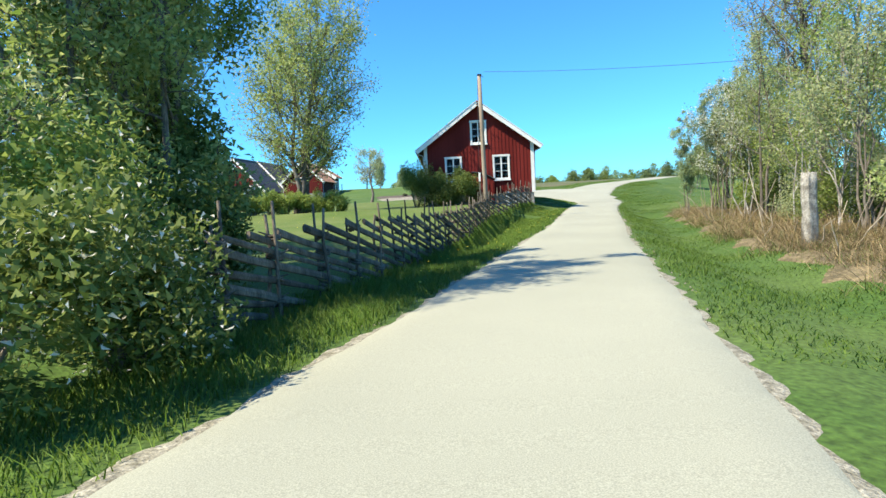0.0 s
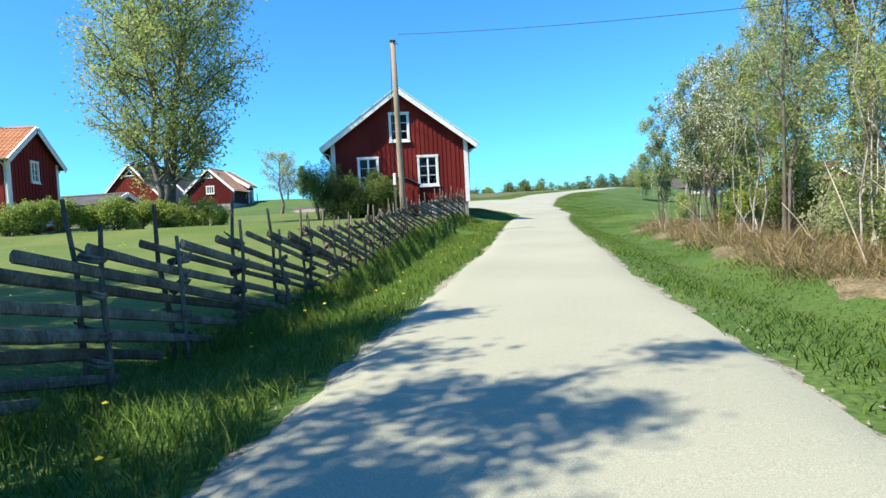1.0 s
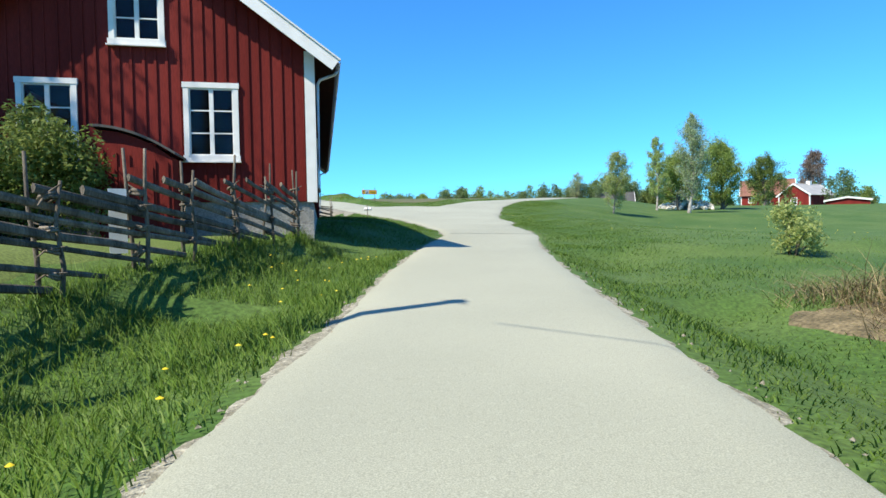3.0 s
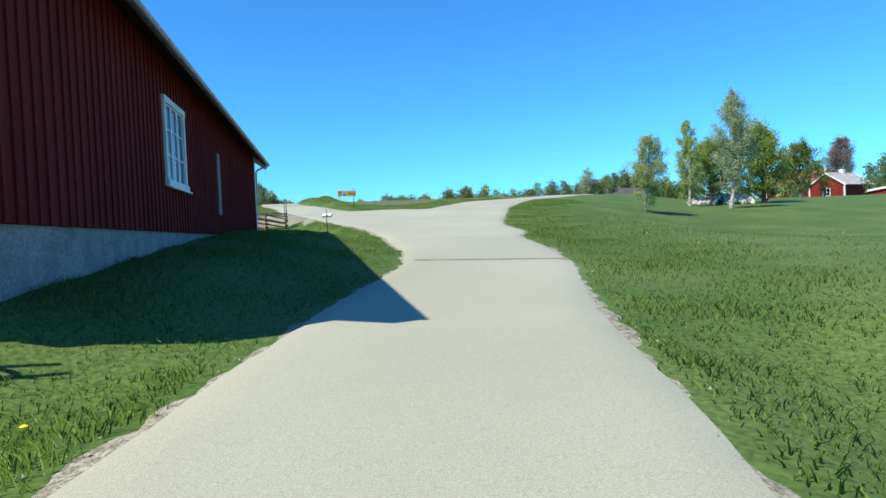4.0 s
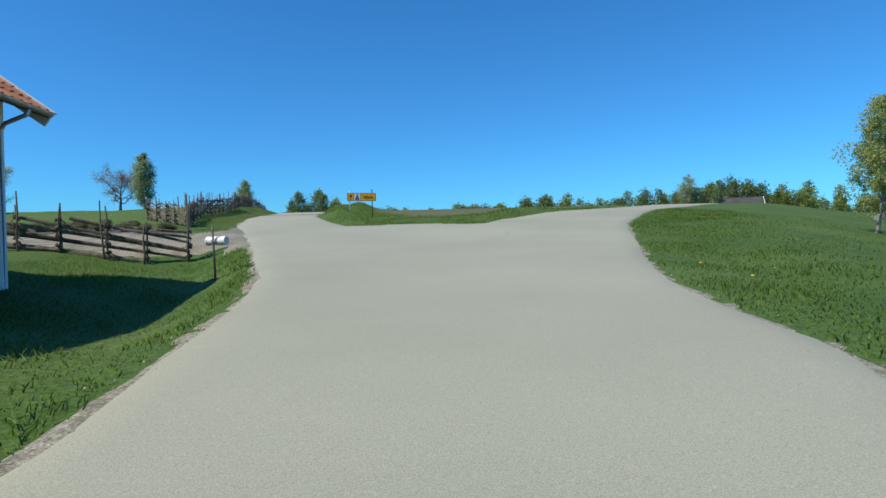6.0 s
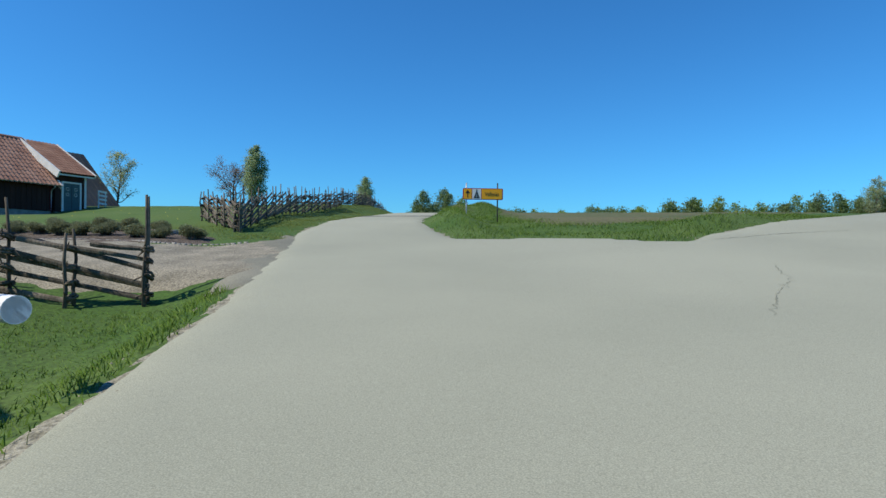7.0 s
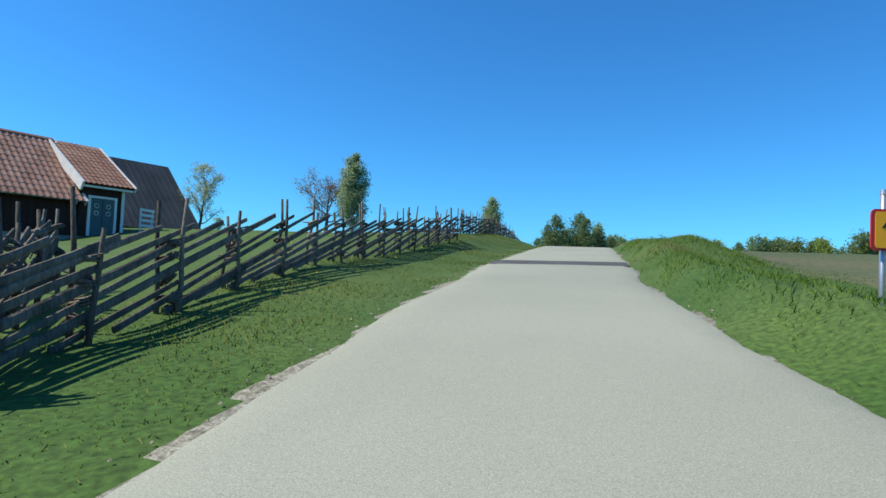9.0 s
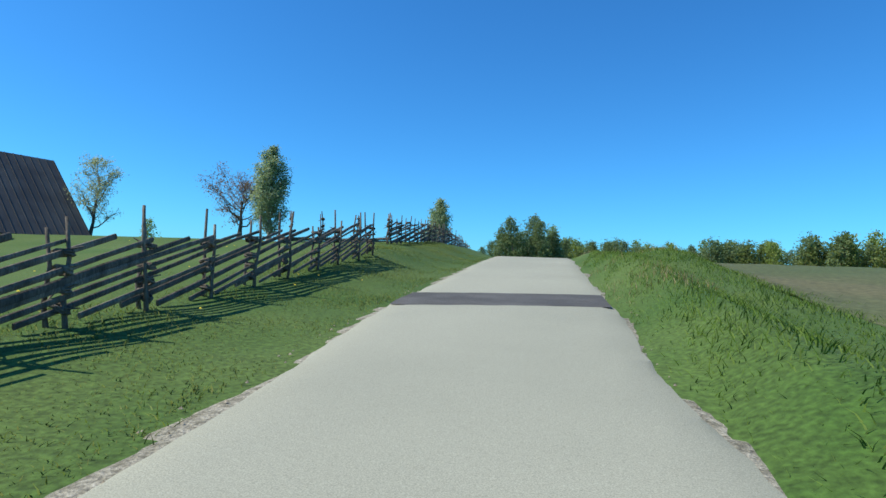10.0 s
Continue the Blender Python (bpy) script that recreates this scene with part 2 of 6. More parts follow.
LEFT_ARM = [(7.5, 52, 2.3), (6.45, 57.5, 2.2), (5.0, 62.3, 2.1), (3.3, 67, 1.95), (1.85, 71, 1.8), (0.9, 75, 1.62), (0.05, 80, 1.62), (-0.6, 84.5, 1.85), (-1.35, 91, 1.85), (-3.5, 110, 1.9), (-4.7, 128, 1.9), (-9, 150, 1.9)]
RIGHT_ARM = [(8.15, 57, 2.65), (10.2, 63.6, 2.8), (12.4, 69.0, 2.5), (16.0, 74.8, 2.1), (22.4, 84.8, 2.0), (30, 96, 2.0), (37, 106, 2.0), (44, 117, 2.0)]
CROSSING = [(7.5, 59.5, 3.0), (6.9, 65.5, 4.0)]


def road_d(x, y):
    d = smin(line_dist(x, y, LANE), line_dist(x, y, LEFT_ARM), 1.2)
    d = smin(d, line_dist(x, y, RIGHT_ARM), 1.6)
    return smin(d, line_dist(x, y, CROSSING), 1.0)


def wobble(x, y, s):
    return np.sin(x * 1.7 * s + 1.3 * np.sin(y * 1.1 * s)) * np.sin(y * 1.9 * s + np.sin(x * 0.8 * s))


RISE_Y = [-3000, -40, -4, 4, 8, 12.5, 17.25, 22, 35.1, 38.8, 51.7, 59.8, 66.6, 74.9, 87, 96, 104, 110, 118, 130, 150, 200, 300, 440, 1200, 3000]
RISE_Z = [-6, -1.6, -0.88, -0.76, -0.64, -0.48, -0.30, -0.08, 0.62, 0.80, 1.67, 2.35, 3.08, 4.08, 4.95, 5.65, 6.2, 6.35, 6.3, 5.9, 5.3, 4.6, 4.8, 6, 9, 9]


def land(x, y):
    """Height of the ground."""
    x, y = np.asarray(x, dtype=float), np.asarray(y, dtype=float)
    z = sum(np.interp(y + o, RISE_Y, RISE_Z) for o in (-2.0, -1.0, 0.0, 1.0, 2.0)) / 5
    d = road_d(x, y)
    z = z - (0.45 * sstep(-18, -27, x) + 1.2 * sstep(-27, -40, x)) * sstep(40, 72, y) * (1 - sstep(87, 94, y))
    z = z + 0.52 * sstep(0.2, 2.6, d) * np.where(x < 4.5, 1, 0) * sstep(24, 34, y) * (1 - 0.35 * sstep(45, 57, y)) * (1 - 0.8 * sstep(57, 62, y))
    z = z + (0.2 * sstep(72, 78, y) + 0.4 * sstep(80, 92, y)) * sstep(0.4, 3.0, d) * np.where(x < 0.3 - (y - 77) * 0.06, 1, 0) * sstep(70, 77, y) * (1 - 0.75 * sstep(-10, -22, x))
    z = z - 0.42 * sstep(0.1, 1.2, d) * sstep(50, 55, y) * (1 - sstep(63.2, 64.6, y)) * np.where(x < 6, 1, 0) * sstep(-3.0, 0.0, x)
    z = z + 0.42 * sstep(0.15, 1.0, d) * (1 - sstep(1.0, 2.2, d)) * np.where(x > 0.3 - (y - 77) * 0.06, 1, 0) * sstep(70, 74, y) * (1 - sstep(105, 120, y)) * (1 - sstep(9, 20, x))
    z = z - 1.35 * sstep(4, 18, x - np.interp(y, [0, 57, 64, 75, 85, 117], [1, 9, 11, 17, 24, 46])) * sstep(35, 60, y) * (1 - sstep(150, 220, y))
    z = z + 0.75 * np.exp(-((x - 2.9 + 0.06 * (y - 92)) / 1.3) ** 2 - ((y - 95) / 8.0) ** 2) * sstep(0.2, 1.2, d)
    z = z + 4.5 * np.exp(-((x - 92) / 24) ** 2 - ((y - 195) / 24) ** 2)
    z = z + 0.35 * sstep(-15, -21, x) * sstep(84, 91, y) * (1 - sstep(105, 130, y)) * (1 - sstep(-40, -55, x))
    z = z + 0.4 * sstep(3.0, 4.6, d) * np.where(x < 0, 1, 0) * sstep(12, 22, y) * (1 - sstep(29, 35, y))
    z = z - 0.28 * np.exp(-((d - 1.9) / 0.9) ** 2) * np.where(y < 30, 1, 0.25)
    z = z + np.interp(y, [-12, -4, 4, 8, 10, 12, 14, 16], [0, 0.15, 0.2, 0.16, 0.12, 0.07, 0.04, 0]) * sstep(0.4, 1.7, d) * (1 - 0.6 * sstep(2.8, 4.6, d)) * (1 - sstep(7, 14, d)) * np.where(x < -5.6 + 0.26 * y, 1, 0)
    foot = 0.96 * (x - np.interp(y, [2.0, 13.2, 26.0, 35.4], [-8.57, -6.15, -3.95, -0.45]))
    z = z - np.interp(y, [6, 14, 22, 28, 34, 35.6, 36.5], [0, 0.08, 0.1, 0.2, 0.26, 0.2, 0]) * sstep(0.08, 0.5, foot) * sstep(0.1, 1.3, d)
    return z + 0.03 * wobble(x, y, 0.9) * sstep(0.2, 1.5, d) + 0.25 * wobble(x, y, 0.06) * sstep(20, 60, d)


def land_at(x, y):
    return float(land(np.array([x]), np.array([y]))[0])


def sheet(name, dist, lift, bounds, step, material, label, category, kind="structure", drop=0.05):
    """A thin layer on the ground, inside the line where dist(x, y) is 0, with its rim let into the soil."""
    x0, x1, y0, y1 = bounds
    gx, gy = np.meshgrid(np.arange(x0, x1, step), np.arange(y0, y1, step))
    d = dist(gx, gy)
    ny, nx = gx.shape
    e = 0.02
    sx, sy = (dist(gx + e, gy) - d) / e, (dist(gx, gy + e) - d) / e
    ln = np.maximum(np.hypot(sx, sy), 0.2)
    out = d > -0.3 * step
    px, py = np.where(out, gx - d * sx / ln ** 2, gx), np.where(out, gy - d * sy / ln ** 2, gy)
    for _ in range(3):
        r = dist(px, py)
        sx, sy = (dist(px + e, py) - r) / e, (dist(px, py + e) - r) / e
        ln = np.maximum(np.hypot(sx, sy), 0.3)
        px, py = np.where(out, px - r * sx / ln ** 2, px), np.where(out, py - r * sy / ln ** 2, py)
    z = land(px, py) + np.where(out, lift - drop, lift)
    idx = np.arange(nx * ny).reshape(ny, nx)
    quads = np.stack([idx[:-1, :-1], idx[:-1, 1:], idx[1:, 1:], idx[1:, :-1]], -1).reshape(-1, 4)
    inside = (~out).ravel()
    quads = quads[inside[quads].any(1)]
    used, inv = np.unique(quads, return_inverse=True)
    v = np.stack([px, py, z], -1).reshape(-1, 3)[used]
    ob = new(name, smooth(fast_mesh(name, v, inv.reshape(-1, 4), material)))
    return tagged(ob, label, category, "", kind)


def spread(lo, hi, step, far, grow=1.14):
    a = list(np.arange(lo, hi + step / 2, step))
    s, p, q = step, a[0], a[-1]
    before, after = [], []
    while q < far:
        s *= grow
        p, q = p - s, q + s
        before.append(p)
        after.append(q)
    return np.array(before[::-1] + a + after)


def ragged_road(x, y):
    return road_d(x, y) + 0.035 * wobble(x, y, 0.5) + 0.018 * wobble(x, y, 2.3) + 0.012 * wobble(x, y, 5.1)


DRIVE = [(1.6, 66.6, 2.75), (0.3, 66.0, 2.35), (-0.8, 65.75, 2.15), (-1.9, 65.65, 2.05), (-4.4, 65.85, 2.3), (-12, 66.0, 2.5)]


def drive_d(x, y):
    return line_dist(x, y, DRIVE) + 0.12 * wobble(x, y, 0.9)


def apron_d(x, y):
    side = line_dist(x, y, [(2.4, 63.4, 0.45), (2.0, 64.8, 0.45), (1.0, 67.6, 0.45), (0.2, 69.8, 0.4)])
    return side + 0.28 * wobble(x, y, 1.1) + 0.1 * wobble(x, y, 3.3)


def bed_d(x, y):
    return line_dist(x, y, [(-1.2, 68.15, 0.2), (-1.6, 68.4, 0.5), (-2.5, 68.75, 1.15), (-4.0, 69.15, 1.75), (-6, 69.5, 2.0), (-13, 70.0, 2.2)]) + 0.08 * wobble(x, y, 0.8)


def lawn_d(x, y):
    fence_x = np.interp(y, [0, 13.2, 26, 35.3, 36.5], [-9.5, -6.5, -4.2, -0.9, -3.0])
    return np.maximum(np.maximum(x - fence_x, y - 60.5), np.maximum(-y + 4, -52 - x)) + 0.1 * wobble(x, y, 0.7)


def lawn_b(x, y):
    edge = -2.6 - 0.20 * (y - 71.8)
    return np.maximum(np.maximum(x - edge, y - 100), np.maximum(71.0 - y, -60 - x))


def field_d(x, y):
    between = np.maximum(72 + 1.32 * (x - 12) - y, 0.8 - 0.06 * (y - 77) - x)
    return np.maximum(np.maximum(3.6 - road_d(x, y), between), y - 900) + 0.35 * wobble(x, y, 0.25)


def shoulder_d(x, y):
    return road_d(x, y) - 0.16 + 0.07 * wobble(x, y, 0.7) + 0.05 * wobble(x, y, 3.7)


def build_ground():
    xs, ys = spread(-16, 22, 0.5, 2800), spread(-12, 104, 0.5, 2900)
    gx, gy = np.meshgrid(xs, ys)
    v = np.stack([gx, gy, land(gx, gy) - 0.12 * sstep(-0.2, -0.9, road_d(gx, gy)) - 0.10 * sstep(-0.1, -0.6, np.minimum(np.minimum(drive_d(gx, gy), apron_d(gx, gy)), bed_d(gx, gy)))], -1).reshape(-1, 3)
    idx = np.arange(gx.size).reshape(gx.shape)
    q = np.stack([idx[:-1, :-1], idx[:-1, 1:], idx[1:, 1:], idx[1:, :-1]], -1).reshape(-1, 4)
    tagged(new("ground", smooth(fast_mesh("ground", v, q, M_GROUND))), "green meadow ground rising gently to the horizon", "ground", "", "structure")


build_ground()
sheet("road", ragged_road, 0.06, (-22, 46, -30, 152), 0.25, M_ASPHALT, "narrow light grey asphalt country road with a fork", "road", drop=0.045)
sheet("road_shoulder", shoulder_d, 0.012, (-22, 46, -30, 152), 0.2, M_RIM, "crumbling gravelly edge along the asphalt", "road shoulder", drop=0.03)
sheet("gravel_drive", drive_d, 0.02, (-20, 6, 60, 72), 0.4, M_GRAVEL, "gravel driveway between the fences", "driveway")
sheet("asphalt_apron", apron_d, 0.03, (-6, 5, 60, 73), 0.25, M_APRON, "worn grey asphalt edge beside the gravel drive", "road edge", drop=0.05)
sheet("planting_bed", bed_d, 0.015, (-16, 2, 66, 77), 0.3, M_BED, "brown mulched planting bed with low shrubs", "flower bed")
sheet("lawn", lawn_d, 0.03, (-54, 6, 2, 64), 0.5, M_GARDEN, "mown garden lawn behind the pole fence", "lawn")
sheet("barn_lawn", lawn_b, 0.03, (-62, 0, 70, 102), 0.8, M_LAWN, "mown lawn in front of the barn", "lawn")
sheet("crop_field", field_d, 0.05, (-20, 900, 118, 900), 5.0, M_FIELD, "far part of the brownish field with sparse young crop", "field")
sheet("crop_field", field_d, 0.05, (-4, 300, 74, 120), 1.0, M_FIELD, "brownish field with sparse young crop", "field")


def strip(name, pts, label, material):
    def dist(x, y):
        return np.maximum(line_dist(x, y, pts) + 0.03 * wobble(x, y, 4), road_d(x, y) + 0.05)
    xs, ys = [p[0] for p in pts], [p[1] for p in pts]
    sheet(name, dist, 0.065, (min(xs) - 2, max(xs) + 2, min(ys) - 2, max(ys) + 2), 0.15, material, label, "road patch", drop=0.003)


strip("asphalt_patch", [(3.6, 43.6, 0.1), (6.0, 42.65, 0.12), (8.8, 41.6, 0.09)], "grey mended asphalt seam across the road", M_SEAM)
strip("asphalt_patch", [(-4.2, 83.9, 0.95), (-0.7, 85.3, 0.95), (2.4, 86.2, 0.95)], "broad dark mended asphalt strip across the road", M_PATCH)


# ---- buildings ----
UNIT = {}


def unit_box(material):
    """A box one metre each way on one shared mesh, to be scaled per piece."""
    if material.name not in UNIT:
        bm = box_bm(-0.5, 0.5, -0.5, 0.5, 0, 1)
        me = bpy.data.meshes.new("board")
        bm.to_mesh(me)
        bm.free()
        me.materials.append(material)
        UNIT[material.name] = me
    return UNIT[material.name]


def board(name, parent, material, centre, size, turn=(0, 0, 0), label=""):
    """A straight board: centre of its foot, size in x, y, z."""
    ob = piece(name, unit_box(material), parent, label)
    ob.matrix_basis = Matrix.LocRotScale(centre, Euler([radians(a) for a in turn]), size)
    return ob


def window(parent, m, w, h, cols, rows, material=None, sill=True):
    """A casement window with white casing; its face looks along -y of m, its origin is the middle of its foot."""
    white = material or M_WHITE
    win = new("window")
    win.parent, win.matrix_basis = parent, m
    bm = bmesh.new()
    c = 0.11
    box(bm, -w / 2, -w / 2 + c, -0.05, 0.05, 0, h)
    box(bm, w / 2 - c, w / 2, -0.05, 0.05, 0, h)
    box(bm, -w / 2 - 0.02, w / 2 + 0.02, -0.06, 0.05, h - c, h + 0.01)
    box(bm, -w / 2 - 0.02, w / 2 + 0.02, -0.08, 0.05, -0.02, c)
    part("window_frame", bm, white, win)
    iw, ih = w - 2 * c, h - 2 * c
    bm = bmesh.new()
    leaves = 2 if cols == 2 else cols
    for i in range(1, cols):
        x = -iw / 2 + iw * i / cols
        box(bm, x - 0.045, x + 0.045, -0.02, 0.03, c, h - c)
    for s in (-1, 1):
        box(bm, s * iw / 2 - 0.03, s * iw / 2 + 0.03, -0.021, 0.029, c, h - c)
    box(bm, -iw / 2, iw / 2, -0.019, 0.027, c, c + 0.035)
    box(bm, -iw / 2, iw / 2, -0.019, 0.027, h - c - 0.035, h - c)
    for j in range(1, rows):
        z = c + ih * j / rows
        box(bm, -iw / 2, iw / 2, -0.016, 0.024, z - 0.014, z + 0.014)
    part("glazing_bar", bm, white, win)
    for i in range(cols):
        x0 = -iw / 2 + iw * i / cols
        for j in range(rows):
            z0 = c + ih * j / rows
            part("pane", box_bm(x0 + 0.03, x0 + iw / cols - 0.03, 0.004, 0.008, z0 + 0.01, z0 + ih / rows - 0.01), M_GLASS, win)
    if sill:
        part("window_sill", box_bm(-w / 2 - 0.04, w / 2 + 0.04, -0.13, -0.0605, -0.05, -0.02), white, win)
    return win


def gable_line(x, W, h, rise):
    return h + rise * (1 - abs(x) / (W / 2))


def wall_panel(bm, spans, top, holes, place, thick):
    """A wall cut into upright strips round its openings. spans: breaks along u; top(u): height; holes: u0, u1, v0, v1."""
    us = sorted({round(u, 4) for u in spans} | {round(u, 4) for hh in holes for u in hh[:2]})
    for u0, u1 in zip(us[:-1], us[1:]):
        um = (u0 + u1) / 2
        gaps = sorted((hh[2], hh[3]) for hh in holes if hh[0] < um < hh[1])
        low = 0.0
        for g0, g1 in gaps:
            prism(bm, [(u0, low), (u1, low), (u1, g0), (u0, g0)], 0, thick, place)
            low = g1
        prism(bm, [(u0, low), (u1, low), (u1, top(u1)), (u0, top(u0))], 0, thick, place)
    bmesh.ops.remove_doubles(bm, verts=bm.verts[:], dist=0.0005)
    bmesh.ops.recalc_face_normals(bm, faces=bm.faces[:])


def pantile_mesh(name, w, length, material):
    prof = [(-0.5, 0.0), (-0.3, 0.03), (-0.1, 0.034), (0.08, 0.01), (0.3, -0.005), (0.5, 0.002)]
    v, f = [], []
    for y, lift in ((0, 0.016), (length, 0.0)):
        for x, z in prof:
            v.append((x * w, y, z + lift))
        for x, z in prof:
            v.append((x * w, y, z + lift - 0.01))
    n = len(prof)
    for i in range(n - 1):
        f.append((i, i + 1, 2 * n + i + 1, 2 * n + i))
        f.append((n + i + 1, n + i, i, i + 1)[::-1])
    me = fast_mesh(name, np.array(v), np.array(f), material)
    return flat_faced(me)


def tile_slope(roof, origin, along, up, n_along, n_up, w, course, material, singles=lambda i, j: False):
    """Rows of pantiles on a slope: origin at one eave corner, along and up are unit vectors."""
    along, up = Vector(along), Vector(up)
    nrm = along.cross(up).normalized()
    one = pantile_mesh("tile", w, course + 0.06, material)
    base = np.array([v.co for v in one.vertices])
    faces = np.array([list(p.vertices) for p in one.polygons])
    rot = Matrix((along, up, nrm)).transposed()
    R3 = np.array(rot)
    vs, fs, k = [], [], 0
    loose = random.Random(4)
    for j in range(n_up):
        for i in range(n_along):
            at = Vector(origin) + along * (w * (i + 0.5)) + up * (course * j) + nrm * (0.006 * loose.random())
            if singles(i, j):
                piece("tile", one, roof, "", Matrix.Translation(at) @ rot.to_4x4() @ Matrix.Rotation(radians(loose.uniform(-0.8, 0.8)), 4, "Z"))
            else:
                vs.append(base @ R3.T + np.array(at))
                fs.append(faces + k)
                k += len(base)
    if vs:
        ob = piece("tiles", flat_faced(fast_mesh("tiles", np.concatenate(vs), np.concatenate(fs), material)), roof, "rows of clay pantiles")
        ob["kind"] = "stuff"


def house(name, m, label, category, W, L, h, rise, holes, over=0.45, front=0.25, wall=None, roof=None, batten=0.25, trim=True,
          tiles=None, bat_sides="SE", gutters=True, singles=None, deep=1.2, side=None, north=True):
    """A boarded house: gable towards -y of m, ridge along y, origin in the middle of the gable's foot. holes: side, place along, foot, w, h, cols, rows."""
    wall, roof = wall or M_RED, roof or M_TILE
    e = empty(name, m, label, category)
    top = lambda u: gable_line(u, W, h, rise)
    t = 0.16
    bm = bmesh.new()
    hs = {s: [] for s in "SNEW"}
    for s, u, v, w, hh, c, r in holes:
        hs[s].append((u - w / 2 + 0.05, u + w / 2 - 0.05, v + 0.05, v + hh - 0.05))
    bmg = bmesh.new()
    wall_panel(bmg, (-W / 2, 0, W / 2), top, hs["S"], lambda u, v, d: (u, d, v), t)
    part("gable_wall", bmg, wall, e)
    bmg = bmesh.new()
    wall_panel(bmg, (-W / 2, 0, W / 2), top, hs["N"], lambda u, v, d: (u, L - d, v), t)
    part("gable_wall", bmg, wall, e)
    for s, sg in (("E", 1), ("W", -1)):
        bmg = bmesh.new()
        wall_panel(bmg, (t + 0.002, L - t - 0.002), lambda u: h + 0.1, hs[s], lambda u, v, d: (sg * (W / 2 - d), u, v), t)
        part("side_wall", bmg, side or wall, e)
    part("floor", box_bm(-W / 2 + t, W / 2 - t, t, L - t, 0.02, 0.12), M_DARKIN, e)
    part("attic_floor", box_bm(-W / 2 + t + 0.003, W / 2 - t - 0.003, t + 0.003, L - t - 0.003, h - 0.25, h - 0.1), M_DARKIN, e)
    bm = bmesh.new()
    box(bm, -W / 2 + 0.05, W / 2 - 0.05, 0.05, L - 0.05, -deep, -0.004)
    part("foundation", bm, M_STONE, e, "grey stone foundation")
    # battens over the board joints
    def clear(s, u):
        g = [(a[2] - 0.06, a[3] + 0.06) for a in hs[s] if a[0] - 0.12 < u < a[1] + 0.12]
        return sorted(g)
    jit = random.Random(len(name) + int(W * 100))
    for s in bat_sides:
        span = W if s in "SN" else L
        n = int(span / batten)
        for i in range(1, n):
            u = (-W / 2 if s in "SN" else 0) + span * i / n + jit.uniform(-0.015, 0.015)
            zt = (top(u) if s in "SN" else h) - 0.03
            low = 0.0
            for g0, g1 in clear(s, u) + [(zt, zt)]:
                if g0 - low > 0.05:
                    c = {"S": (u, -0.013, low), "N": (u, L + 0.013, low), "E": (W / 2 + 0.013, u, low), "W": (-W / 2 - 0.013, u, low)}[s]
                    sz = (0.055, 0.026, g0 - low) if s in "SN" else (0.026, 0.055, g0 - low)
                    board("batten", e, wall if s in "SN" else side or wall, c, sz)
                low = max(low, g1)
    if trim:
        for sx in (-1, 1):
            for y, sy in ((0, -1), (L, 1)):
                board("corner_board", e, M_WHITE, (sx * (W / 2 - 0.09), y + sy * 0.022, -0.02), (0.2, 0.04, h + 0.06))
                board("corner_board", e, M_WHITE, (sx * (W / 2 + 0.022), y - sy * 0.06, -0.02), (0.04, 0.2, h + 0.02))
    # roof
    sl = math.hypot(W / 2, rise)
    ux, uz = (W / 2) / sl, rise / sl
    ext = over / ux
    for sx in (-1, 1):
        bm = bmesh.new()
        place = lambda u, v, d, sx=sx: (sx * (W / 2 + over - u * ux) + sx * d * uz, v, h - ext * uz + u * uz + d * ux)
        prism(bm, [(0, -front), (sl + ext, -front), (sl + ext, L + front), (0, L + front)], 0.02, 0.1, place)
        rf = part("roof_slope", bm, M_DARKWOOD if tiles else roof, e)
        if tiles:
            w, course = tiles
            n_al, n_up = int((L + 2 * front) / w), int((sl + ext) / course)
            a = Vector((0, 1, 0)) if sx > 0 else Vector((0, -1, 0))
            o = place(0.0, -front if sx > 0 else L + front, 0.115)
            tile_slope(rf, o, a, (-sx * ux, 0, uz), n_al, n_up, (L + 2 * front) / n_al, (sl + ext) / n_up, roof, (singles if singles and sx > 0 else lambda i, j: False))
        for y, sy in ((-front, -1), (L + front, 1)):
            bm = bmesh.new()
            prism(bm, [(-0.02, 0.0), (sl + ext, 0.0), (sl + ext, 0.035), (-0.02, 0.035)], -0.14, 0.13, lambda u, v, d, y=y, sy=sy, place=place: place(u, y + sy * v, d))
            part("bargeboard", bm, M_WHITE, e, "white painted bargeboard")
            bm = bmesh.new()
            prism(bm, [(-0.04, -0.05), (sl + ext, -0.05), (sl + ext, 0.07), (-0.04, 0.07)], 0.132, 0.165, lambda u, v, d, y=y, sy=sy, place=place: place(u, y + sy * v, d))
            part("verge_board", bm, M_WHITE, e, "white painted verge board")
        if gutters:
            bm = bmesh.new()
            gx, gz = sx * (W / 2 + over + 0.06), h - ext * uz + 0.1
            ring = [(gx + 0.075 * math.cos(a), gz + 0.075 * math.sin(a)) for a in [math.pi + math.pi * i / 6 for i in range(7)]]
            rows = [[bm.verts.new((x, y, z)) for x, z in ring] for y in (-front + 0.02, L + front - 0.02)]
            for i in range(6):
                bm.faces.new((rows[0][i], rows[0][i + 1], rows[1][i + 1], rows[1][i]))
            bmesh.ops.solidify(bm, geom=bm.faces[:], thickness=0.006)
            g = part("gutter", bm, M_METAL, e, "grey metal gutter")
            for y in (0.12, L - 0.12):
                pts = [(gx, y, gz - 0.06), (gx - sx * 0.05, y, gz - 0.16), (sx * (W / 2 + 0.16), y, gz - 0.3), (sx * (W / 2 + 0.1), y, gz - 0.42), (sx * (W / 2 + 0.1), y, -0.25)]
                v, f = tube(np.array(pts), [0.038] * 5, 8)
